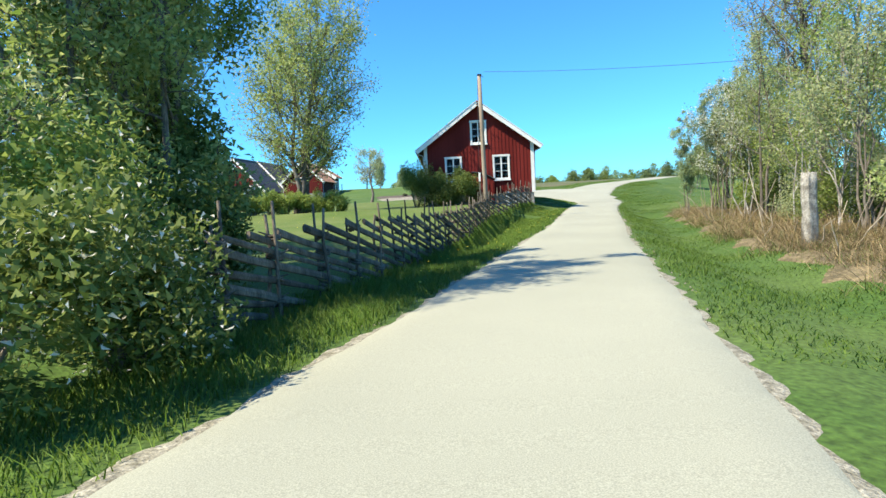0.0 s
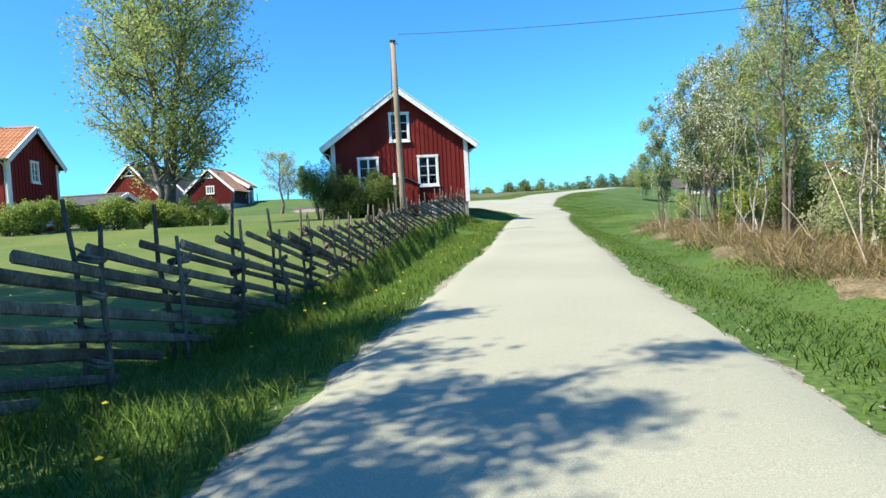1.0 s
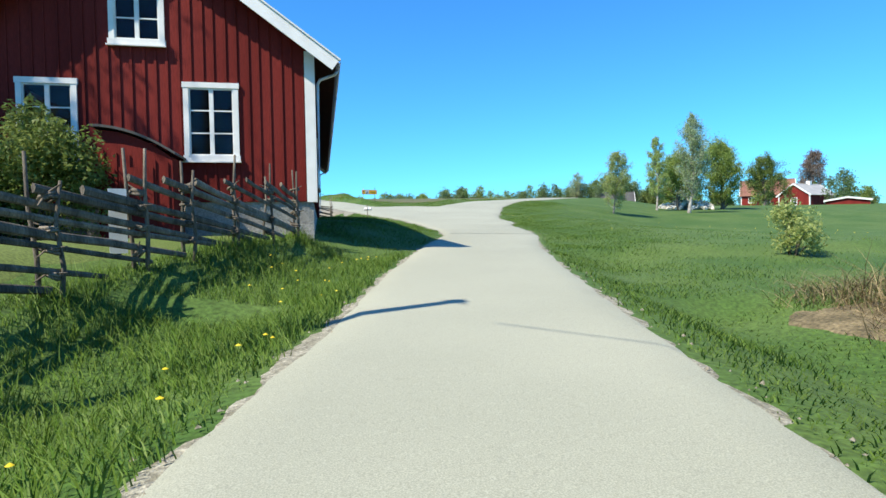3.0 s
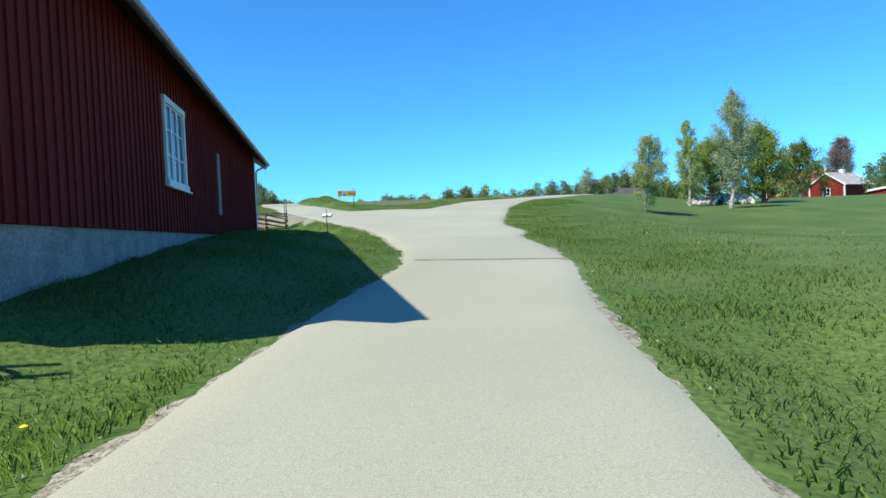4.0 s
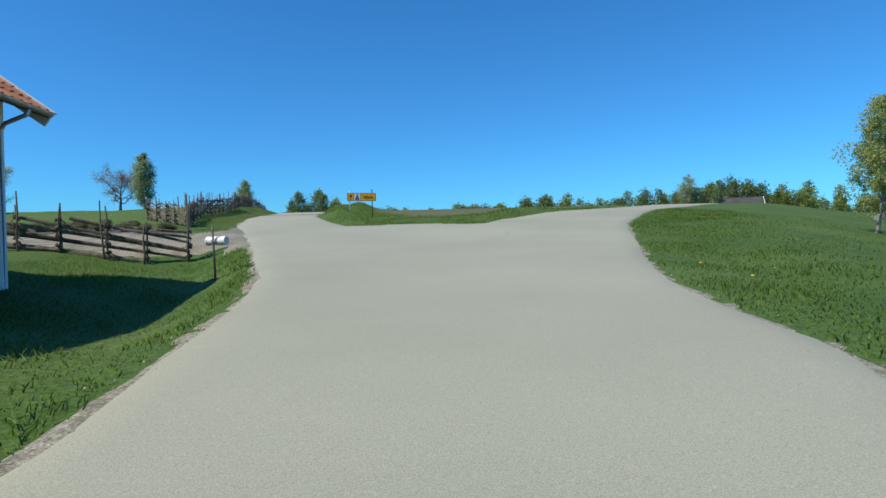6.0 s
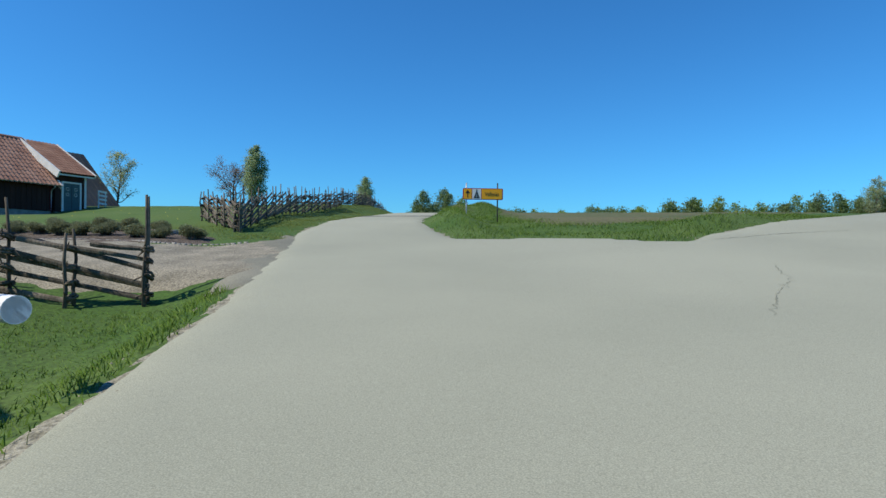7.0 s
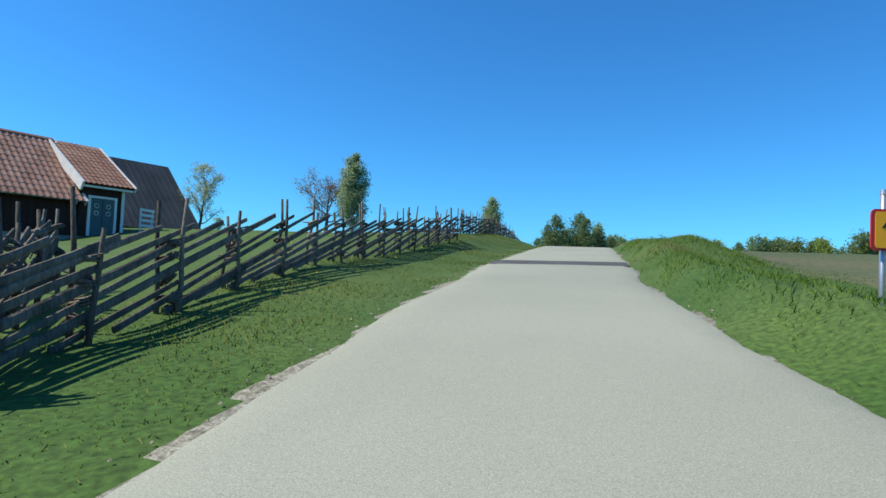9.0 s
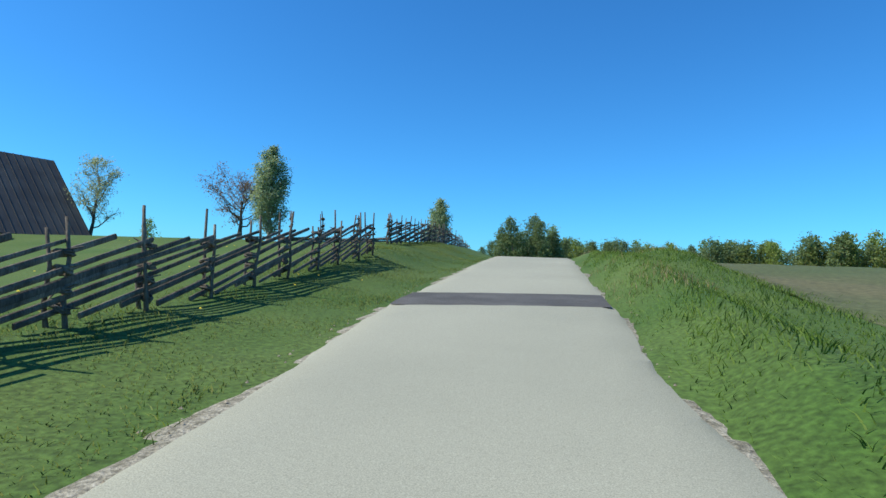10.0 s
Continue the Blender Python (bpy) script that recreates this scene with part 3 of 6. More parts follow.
                piece("downpipe", smooth(fast_mesh("downpipe", v, f, M_METAL)), g, "grey metal downpipe")
    bm = bmesh.new()
    prism(bm, [(-0.16, -0.02), (0, 0.09), (0.16, -0.02), (0, 0.03)], 0.08 - front, L + front - 0.08, lambda u, v, d: (u, d, h + rise + 0.11 + v))
    part("ridge", bm, roof, e, "ridge capping")
    for s, u, v, w, hh, c, r in holes:
        mm = {"S": pose(u, 0, v), "N": pose(u, L, v, 0, 0, 180), "E": pose(W / 2, u, v, 0, 0, 90), "W": pose(-W / 2, u, v, 0, 0, -90)}[s]
        window(e, mm, w, hh, c, r)
    return e


def tube(pts, radii, sides=6, cap=True):
    """A tapered tube round a line of points: vertices and quads."""
    pts = np.asarray(pts, dtype=float)
    n = len(pts)
    tan = np.gradient(pts, axis=0)
    tan /= np.maximum(np.linalg.norm(tan, axis=1, keepdims=True), 1e-9)
    ref = np.array([0.0, 0.0, 1.0]) if abs(tan[0][2]) < 0.9 else np.array([1.0, 0.0, 0.0])
    a = np.cross(tan, ref)
    a /= np.maximum(np.linalg.norm(a, axis=1, keepdims=True), 1e-9)
    b = np.cross(tan, a)
    ang = np.arange(sides) * 2 * np.pi / sides
    r = np.asarray(radii, dtype=float)[:, None, None]
    v = pts[:, None, :] + r * (np.cos(ang)[None, :, None] * a[:, None, :] + np.sin(ang)[None, :, None] * b[:, None, :])
    i = np.arange(n - 1)[:, None] * sides
    k = np.arange(sides)[None, :]
    q = np.stack([i + k, i + (k + 1) % sides, i + sides + (k + 1) % sides, i + sides + k], -1).reshape(-1, 4)
    if cap:
        e0 = (n - 1) * sides
        caps = [(e0, e0 + j, e0 + j + 1, e0 + min(j + 2, sides - 1)) for j in range(1, sides - 2, 2)]
        caps += [(0, min(j + 2, sides - 1), j + 1, j) for j in range(1, sides - 2, 2)]
        q = np.concatenate([q, np.array(caps)]) if caps else q
    return v.reshape(-1, 3), q


# the long red house at the fork
HOUSE_Z = 1.95
cottage = house("house", pose(-3.73, 36.0, HOUSE_Z), "long falun-red wooden house with white trim and tiled roof", "house",
                7.46, 21.4, 3.4, 2.74,
                [("S", 1.50, 0.92, 1.16, 1.72, 2, 3), ("S", -1.78, 0.92, 1.16, 1.72, 2, 3), ("S", 0.02, 3.42, 1.12, 1.62, 2, 3), ("E", 8.05, 0.90, 1.62, 1.74, 3, 3)],
                over=0.5, front=0.48, tiles=(0.225, 0.335), roof=M_TILE, batten=0.24, deep=1.4,
                singles=lambda i, j: j < 8 and i >= 60)
board("blind_panel", cottage, M_STONE, (3.73 + 0.03, 12.75, 0.55), (0.04, 0.32, 1.75), label="narrow faded boarded panel")

# farmhouse with porch
farm = house("farmhouse", pose(-25.1, 40.2, 1.05, 0, 0, 90), "two-storey red wooden farmhouse with white windows and orange tiled roof", "house",
             4.9, 12.0, 4.6, 1.85,
             [("S", 1.1, 0.8, 0.8, 1.35, 2, 3), ("S", -1.0, 0.8, 0.8, 1.35, 2, 3), ("S", 0.0, 3.3, 0.8, 1.3, 2, 3),
              ("W", 2.2, 0.7, 0.95, 1.5, 2, 3), ("W", 2.2, 3.3, 0.95, 1.1, 2, 2), ("W", 9.5, 0.7, 0.95, 1.5, 2, 3), ("W", 9.5, 3.3, 0.95, 1.1, 2, 2), ("W", 5.6, 3.3, 0.95, 1.1, 2, 2)],
             over=0.4, front=0.3, tiles=(0.25, 0.36), roof=M_TILE, batten=0.3, bat_sides="SW", deep=1.2)


def chimney(parent, x, y, z, material):
    bm = bmesh.new()
    box(bm, x - 0.4, x + 0.4, y - 0.3, y + 0.3, z - 1.2, z + 1.0)
    box(bm, x - 0.46, x + 0.46, y - 0.36, y + 0.36, z + 1.0, z + 1.15)
    box(bm, x - 0.3, x + 0.3, y - 0.2, y + 0.2, z + 1.15, z + 1.25)
    return part("chimney", bm, material, parent, "square red chimney")


chimney(farm, 0.0, 2.6, 6.9, mat("dark red brick", (0.20, 0.05, 0.04), (0.28, 0.08, 0.06), 3, 0.9, 0.4, 40, rand=0))


def porch(parent, m):
    p = new("porch")
    p.parent, p.matrix_basis = parent, m
    bm = bmesh.new()
    prism(bm, [(-1.7, 2.2), (0, 3.0), (1.7, 2.2), (1.7, 2.06), (0, 2.84), (-1.7, 2.06)], -1.7, 0.0, lambda u, v, d: (u, d, v))
    part("porch_roof", bm, M_WHITE, p, "white gabled porch roof")
    bm = bmesh.new()
    prism(bm, [(-1.45, 2.06), (0, 2.76), (1.45, 2.06)], -1.6, -1.55, lambda u, v, d: (u, d, v))
    part("pediment", bm, M_WHITE, p)
    for x in (-1.4, -0.55, 0.55, 1.4):
        board("post", p, M_WHITE, (x, -1.5, -0.2), (0.12, 0.12, 2.28))
    for x0, x1 in ((-1.4, -0.55), (0.55, 1.4)):
        board("rail", p, M_WHITE, ((x0 + x1) / 2, -1.5, 0.85), (x1 - x0, 0.06, 0.08))
        for i in range(6):
            board("baluster", p, M_WHITE, (x0 + 0.12 + i * 0.12, -1.5, 0.0), (0.05, 0.03, 0.85))
    part("porch_floor", box_bm(-1.5, 1.5, -1.6, -0.02, -0.6, -0.2), M_STONE, p)
    part("door", box_bm(-0.5, 0.5, -0.05, -0.03, -0.1, 1.95), M_WHITE, p, "white panelled front door")


porch(farm, pose(-2.45, 5.6, 0.35, 0, 0, -90))

# barns beyond the lawn
barn = house("barn", pose(-28.1, 85.3, 5.4, 0, 0, -12), "small red barn with orange pantiles and a stone foundation", "barn",
             6.4, 4.1, 1.91, 2.84, [("S", 0.1, 1.35, 1.15, 1.1, 3, 2)],
             over=0.4, front=0.3, tiles=(0.27, 0.38), roof=M_TILE_OLD, batten=0.3, bat_sides="SE", deep=1.6, wall=M_RED_DIM, side=M_DARKWOOD, trim=False)


def raised_bay(parent):
    """The taller bay at the barn's far end: a flatter roof over a double door."""
    x0, y0, y1, top = 3.3, 4.12, 6.6, 4.75
    bay = new("raised_bay")
    bay.parent = parent
    bm = bmesh.new()
    prism(bm, [(-3.2, 0.0), (x0, 0.0), (x0, 2.6), (0.0, top - 0.05), (-3.2, 1.85)], y0 + 0.1, y1 - 0.25, lambda u, v, d: (u, d, v))
    bmesh.ops.recalc_face_normals(bm, faces=bm.faces[:])
    part("bay_wall", bm, M_DARKWOOD, bay, "dark tarred boards")
    part("foundation", box_bm(-3.15, x0 - 0.05, y0 + 0.15, y1 - 0.3, -1.4, -0.004), M_STONE, bay)
    ex, ez = x0 + 0.5, 2.42
    sl = math.hypot(ex, top - ez)
    ux, uz = ex / sl, (top - ez) / sl
    place = lambda u, v, d: (ex - u * ux + d * uz, v, ez + u * uz + d * ux)
    bm = bmesh.new()
    prism(bm, [(0, y0), (sl, y0), (sl, y1), (0, y1)], 0.0, 0.08, place)
    rf = part("bay_roof", bm, M_DARKWOOD, bay)
    tile_slope(rf, place(0, y0, 0.095), (0, 1, 0), (-ux, 0, uz), 10, 12, (y1 - y0) / 10, sl / 12, M_TILE_OLD)
    west = lambda u, v, d: (-3.6 + u * 0.748 - d * 0.663, v, 1.56 + u * 0.663 + d * 0.748)
    bm = bmesh.new()
    prism(bm, [(0, y0 + 0.3), (4.81, y0 + 0.3), (4.81, y1), (0, y1)], 0.02, 0.12, west)
    part("bay_roof", bm, M_TILE_OLD, bay)
    for a, b, lo in ((y0 - 0.05, y0 + 0.05, -0.3), (y1 - 0.02, y1 + 0.05, -0.1)):
        bm = bmesh.new()
        prism(bm, [(-0.02, a), (sl, a), (sl, b), (-0.02, b)], lo, 0.16, place)
        part("bargeboard", bm, M_WHITE, bay, "white painted bargeboard")
    board("fascia", bay, M_WHITE, (ex - 0.06, (y0 + y1) / 2, ez - 0.1), (0.04, y1 - y0 - 0.12, 0.13))
    board("corner_board", bay, M_WHITE, (x0 + 0.02, y1 - 0.32, 0.0), (0.06, 0.14, 2.5))
    door = part("door", box_bm(x0 + 0.01, x0 + 0.05, 4.75, 5.85, 0.03, 1.85), M_DOORBLUE, bay, "grey-green double door with pale ring marks")
    for a in (4.68, 5.92):
        board("door_frame", door, M_WHITE, (x0 + 0.04, a, 0.03), (0.08, 0.12, 1.95))
    board("door_frame", door, M_WHITE, (x0 + 0.04, 5.3, 1.87), (0.08, 1.12, 0.11))
    board("door_joint", door, M_DARKWOOD, (x0 + 0.052, 5.3, 0.06), (0.006, 0.02, 1.75))
    for y in (5.02, 5.58):
        for z in (1.15, 1.5):
            a = np.arange(13) * 2 * np.pi / 12
            ring = np.stack([np.full(13, x0 + 0.058), y + 0.1 * np.cos(a), z + 0.1 * np.sin(a)], -1)
            v, f = tube(ring, [0.014] * 13, 6)
            piece("ring_mark", smooth(fast_mesh("ring_mark", v, f, M_WHITE)), door, "pale wooden ring")


def attic_window(parent, z, w, h):
    """A low triangular window with a white frame in a gable."""
    win = new("attic_window")
    win.parent, win.matrix_basis = parent, pose(0, -0.03, z)
    k = 0.72
    outer, inner = [(-w / 2, 0), (w / 2, 0), (0, h)], [(-w / 2 * k, h * 0.12), (w / 2 * k, h * 0.12), (0, h * 0.82)]
    bm = bmesh.new()
    for i in range(3):
        q = (i + 1) % 3
        prism(bm, [outer[i], outer[q], inner[q], inner[i]], -0.05, 0.02, lambda u, v, d: (u, d, v))
    bmesh.ops.recalc_face_normals(bm, faces=bm.faces[:])
    part("window_frame", bm, M_WHITE, win)
    bm = prism(bmesh.new(), inner, -0.012, -0.006, lambda u, v, d: (u, d, v))
    bmesh.ops.recalc_face_normals(bm, faces=bm.faces[:])
    part("pane", bm, M_GLASS, win)
    bm = prism(bmesh.new(), inner, 0.006, 0.012, lambda u, v, d: (u, d, v))
    bmesh.ops.recalc_face_normals(bm, faces=bm.faces[:])
    part("backing", bm, M_DARKIN, win)


attic_window(barn, 3.45, 1.3, 0.75)
raised_bay(barn)
big_barn = house("barn", pose(-40.2, 90.0, 3.9, 0, 0, -12), "large red barn with a broad dark sheet roof", "barn",
                 8.6, 15.8, 3.4, 4.5, [], over=1.1, front=0.3, roof=M_SHEET, batten=0.45, bat_sides="SE", gutters=False, deep=1.5)
attic_window(big_barn, 6.2, 1.7, 0.95)


def roof_lift(parent):
    """The higher-lying part of the big barn's sheet roof, with a white verge."""
    sl = math.hypot(4.3, 4.5)
    ux, uz = 4.3 / sl, 4.5 / sl
    ext = 1.1 / ux
    place = lambda u, v, d: (5.4 - u * ux + d * uz, v, 3.4 - ext * uz + u * uz + d * ux)
    bm = bmesh.new()
    prism(bm, [(0.3, 7.0), (sl + ext, 7.0), (sl + ext, 16.2), (0.3, 16.2)], 0.105, 0.3, place)
    part("raised_roof", bm, M_SHEET, parent, "higher part of the dark sheet roof")
    bm = bmesh.new()
    prism(bm, [(0.28, 6.9), (sl + ext, 6.9), (sl + ext, 6.99), (0.28, 6.99)], 0.105, 0.36, place)
    part("verge_board", bm, M_WHITE, parent, "white painted verge board")
    for i in range(19):
        y = 7.25 + 0.49 * i
        bm = bmesh.new()
        prism(bm, [(0.3, y), (sl + ext, y), (sl + ext, y + 0.035), (0.3, y + 0.035)], 0.301, 0.335, place)
        part("seam", bm, M_SHEET, parent)


roof_lift(big_barn)
shed = house("shed", pose(-24.6, 51.0, 1.75, 0, 0, 75), "low grey outbuilding between the house and the barns", "shed",
             3.2, 7.0, 1.9, 0.7, [], over=0.3, front=0.2, wall=M_POLE, roof=M_SHEET, batten=0.4, bat_sides="S", gutters=False, trim=False, deep=1.0)

# red houses across the meadow
M_BROWNROOF = mat("brown roof tile", (0.15, 0.07, 0.05), (0.21, 0.10, 0.07), 1.2, 0.85, 0.4, 50, fine=0.25, rand=0.1)
M_PALEROOF = mat("pale roof sheet", (0.30, 0.295, 0.28), (0.38, 0.37, 0.35), 0.8, 0.6, 0.1, 30, fine=0.1, rand=0)
far_barn = house("house", pose(102.2, 132.1, 5.1, 0, 0, -75), "small red wooden house with white trim and pale roof", "house",
                 7.0, 9.0, 3.2, 2.4, [("S", 0, 0.9, 1.5, 1.7, 2, 2)], over=0.4, front=0.3, roof=M_PALEROOF, batten=0.5, bat_sides="", gutters=False, deep=3)
part("chimney", box_bm(-0.4, 0.4, 5.0, 5.8, 4.6, 6.4), M_WHITE, far_barn, "white chimney")
house("house", pose(114.7, 145.6, 6.6, 0, 0, 48.9), "red house with orange tiled roof and white trim behind trees", "house",
      7.0, 11.5, 2.9, 3.6, [("W", 2.2, 0.8, 1.4, 1.4, 2, 2), ("W", 5.7, 0.8, 1.4, 1.4, 2, 2), ("W", 9.2, 0.8, 1.4, 1.4, 2, 2)], over=0.4, front=0.3, roof=M_BROWNROOF, batten=0.5, bat_sides="", gutters=False, deep=4)
house("shed", pose(87.3, 104.6, 3.4, 0, 0, -45), "low red shed with a pale flat-pitched roof", "shed",
      6.2, 5.0, 2.2, 0.5, [], over=0.3, front=0.3, roof=M_PALEROOF, batten=0.5, bat_sides="", gutters=False, trim=False, deep=3)
house("house", pose(95.5, 188.0, land_at(91, 190) - 0.9, 0, 0, 66), "grey-roofed house behind the rise", "house",
      7, 11, 2.4, 3.0, [], over=0.4, front=0.3, wall=M_RED_DIM, roof=M_SHEET, batten=0.5, bat_sides="", gutters=False, deep=4)




# ---- pole fences ----
def pole_mesh(name, length, r0, r1, seed, material, bend=0.02, sides=6):
    rr = np.random.default_rng(seed)
    n = 4
    z = np.linspace(0, length, n)
    p = np.stack([rr.normal(0, bend, n), rr.normal(0, bend, n), z], -1)
    p[0, :2] = 0
    v, f = tube(p, np.linspace(r0, r1, n), sides)
    return smooth(fast_mesh(name, v, f, material))


POSTS = [pole_mesh("post", 1.0, 0.032, 0.019, 30 + i, M_POLE) for i in range(5)]


def split_rail(seed):
    """A rail split from a thin log, one metre long: deeper than thick, with an uneven edge."""
    rr = np.random.default_rng(seed)
    n, k = 7, 7
    z = np.linspace(0, 1, n)
    bend = np.cumsum(rr.normal(0, 0.008, (n, 2)), axis=0)
    ang = np.arange(k) * 2 * np.pi / k + 0.3
    shape = rr.uniform(0.85, 1.15, k)
    v = []
    for i in range(n):
        r = 0.047 * (1 - 0.28 * z[i]) * rr.uniform(0.9, 1.1)
        for j in range(k):
            v.append((bend[i, 0] + 0.5 * r * shape[j] * np.cos(ang[j]), bend[i, 1] + r * shape[j] * np.sin(ang[j]), z[i]))
    f = [(i * k + j, i * k + (j + 1) % k, (i + 1) * k + (j + 1) % k, (i + 1) * k + j) for i in range(n - 1) for j in range(k)]
    for e in (0, (n - 1) * k):
        f += [(e, e + 1, e + 2, e + 3), (e, e + 3, e + 4, e + 5), (e, e + 5, e + 6, e + 6)]
    return flat_faced(fast_mesh("rail", np.array(v), np.array(f), M_POLE))


RAILS = [split_rail(60 + i) for i in range(8)]


def tie_mesh():
    """A twisted withy wound twice round the posts, with its ends sticking out."""
    a = np.linspace(0, 4.2 * np.pi, 16)
    p = np.stack([0.048 * np.cos(a) + 0.008 * np.sin(2.7 * a), 0.108 * np.sin(a), 0.02 * np.sin(0.9 * a + 1) + np.linspace(-0.02, 0.03, 16)], -1)
    p = np.concatenate([[(0.15, 0.03, -0.07)], p, [(-0.03, 0.17, 0.09)]])
    v, f = tube(p, [0.007] + [0.013 + 0.004 * (i % 3) for i in range(16)] + [0.006], 4, False)
    return smooth(fast_mesh("tie", v, f, M_POLE))


TIE = tie_mesh()


def pole_fence(line, label, spacing, height, slope, seed, tall=0.4, rail_gap=0.8, rail_len=4.2, stout=1.0):
    """A Scandinavian pole fence along a line of (x, y): pairs of thin posts tied together, slanting split rails between them.
    slope: rise of the rails per metre along the line (negative: they rise backwards)."""
    rr = random.Random(seed)
    P = [Vector((x, y)) for x, y in line]
    seg = [(b - a).length for a, b in zip(P[:-1], P[1:])]
    total = sum(seg)

    def at(s):
        s = max(0.0, min(total, s))
        for a, b, ln in zip(P[:-1], P[1:], seg):
            if s <= ln + 1e-6:
                q = a + (b - a) * (s / ln)
                d = (b - a) / ln
                return q, d
            s -= ln
        return P[-1], (P[-1] - P[-2]).normalized()

    q0, _ = at(0)
    e = empty("pole_fence", pose(q0.x, q0.y, land_at(q0.x, q0.y)), label, "fence", "pole fences")
    base = Vector((q0.x, q0.y, land_at(q0.x, q0.y)))
    n = int(total / spacing)
    for i in range(n + 1):
        q, d = at(i * total / n + rr.uniform(-0.12, 0.12) * (0 < i < n))
        side = Vector((-d.y, d.x))
        g = land_at(q.x, q.y)
        for sg in (-1, 1):
            p = q + side * (0.075 * sg) + d * rr.uniform(-0.07, 0.07)
            hgt = height + tall * rr.uniform(0.2, 1.0)
            ob = piece("post", POSTS[rr.randrange(5)], e)
            ob.matrix_basis = Matrix.LocRotScale(Vector((p.x, p.y, g - 0.15)) - base, Euler((rr.gauss(0, 0.03), rr.gauss(0, 0.03), rr.uniform(0, 6.28))), (1, 1, hgt + 0.15))
        for k in range(4):
            ob = piece("tie", TIE, e)
            z = height * (0.2 + 0.24 * k + rr.uniform(-0.05, 0.05))
            ob.matrix_basis = Matrix.LocRotScale(Vector((q.x, q.y, g + z)) - base, Euler((rr.gauss(0, 0.25), rr.gauss(0, 0.25), math.atan2(d.y, d.x) + math.pi * rr.randrange(2))), (rr.uniform(0.9, 1.3), rr.uniform(0.9, 1.1), rr.uniform(0.8, 1.5)))
    # rails
    s = -rail_len * 0.8
    while s < total - 0.1:
        lo_s, hi_s = s, s + rail_len
        z_lo, z_hi = 0.06, 0.06 + abs(slope) * rail_len
        f0, f1 = max(0.0, -lo_s / rail_len), min(1.0, (total - lo_s + 0.35) / rail_len)
        if slope < 0:
            zf = lambda f: z_hi + (z_lo - z_hi) * f
        else:
            zf = lambda f: z_lo + (z_hi - z_lo) * f
        if f1 - f0 > 0.08:
            a, _ = at(lo_s + f0 * rail_len)
            b, d = at(min(total, lo_s + f1 * rail_len))
            off = rr.uniform(-0.03, 0.03)
            side = Vector((-d.y, d.x)) * off
            A = Vector((a.x + side.x, a.y + side.y, land_at(a.x, a.y) + zf(f0) + rr.uniform(-0.04, 0.04)))
            B = Vector((b.x + side.x, b.y + side.y, land_at(b.x, b.y) + zf(f1) + rr.uniform(-0.04, 0.04)))
            way = B - A
            ob = piece("rail", RAILS[rr.randrange(8)], e)
            thick = stout * rr.uniform(0.8, 1.25)
            ob.matrix_basis = Matrix.LocRotScale(A - base, way.to_track_quat("Z", "Y"), (thick, thick, way.length))
        s += rail_gap * rr.uniform(0.85, 1.15)
    return e


pole_fence([(-8.57, 2.0), (-6.15, 13.2), (-3.95, 26.0), (-0.45, 35.4)], "grey weathered pole fence with slanting rails along the verge", 1.32, 1.14, -0.23, 1, 0.5, rail_gap=0.74, rail_len=4.8, stout=1.14)
pole_fence([(-9.5, 62.3), (-0.4, 63.1), (0.85, 63.4)], "grey pole fence between house and driveway", 0.98, 0.9, -0.115, 2, 0.75, rail_gap=1.05, rail_len=7.2, stout=1.1)
pole_fence([(-4.8, 74.1), (-2.15, 71.45)], "short end of grey pole fence at the driveway", 0.8, 0.85, -0.24, 3, 0.35, rail_gap=0.5, rail_len=3.4)
pole_fence([(-2.1, 71.4), (-3.0, 74.4), (-3.78, 77.66), (-4.0, 78.9), (-4.7, 83), (-5.55, 90.3)], "grey weathered pole fence along the upper road", 1.35, 0.82, 0.165, 4, 0.5, rail_gap=0.76, rail_len=5.0, stout=0.9)
pole_fence([(-10.8, 94.6), (-7.3, 95.9)], "short grey pole fence across the verge", 1.2, 1.0, 0.05, 5, 0.3, rail_gap=1.0, rail_len=3.5)
pole_fence([(-7.3, 96.0), (-9.0, 110), (-11.2, 124)], "grey pole fence continuing up the hill", 1.5, 0.95, 0.12, 6, 0.3, rail_gap=0.9, rail_len=6.5)


# ---- pole, cable, sign, mailbox ----
def telephone_pole():
    x, y = -4.05, 26.2
    g = land_at(x, y)
    e = empty("utility_pole", pose(x, y, g), "tall bare wooden utility pole beside the fence", "utility pole")
    v, f = tube(np.array([(0.05, -0.05, -0.3), (0.0, 0.0, 2.0), (-0.03, -0.1, 4.5), (-0.06, -0.22, 7.25)]), [0.125, 0.118, 0.108, 0.095], 14)
    piece("shaft", smooth(fast_mesh("shaft", v, f, M_TIMBER)), e)
    part("cap", box_bm(-0.17, 0.05, -0.33, -0.11, 7.25, 7.29), M_DARKMETAL, e)
    v, f = tube(np.array([(-0.06, -0.3, 7.18), (0.05, -0.36, 7.18), (0.12, -0.40, 7.10)]), [0.018] * 3, 6)
    piece("hook", smooth(fast_mesh("hook", v, f, M_DARKMETAL)), e)
    v, f = tube(np.array([(-0.15, -0.2, 7.1), (-0.2, -0.14, 5.0), (-0.25, -0.09, 3.2), (-0.26, -0.1, 2.2)]), [0.016] * 4, 6)
    piece("conduit", smooth(fast_mesh("conduit", v, f, M_WIRE)), e)
    part("cable_duct", box_bm(-0.30, -0.22, -0.06, 0.02, -0.2, 2.35), M_POLE, e, "weathered board beside the pole")
    part("meter_box", box_bm(-0.31, -0.21, -0.14, -0.062, 1.85, 2.3, bevel=0.012), M_PLASTIC, e, "small white box")
    return g


POLE_G = telephone_pole()


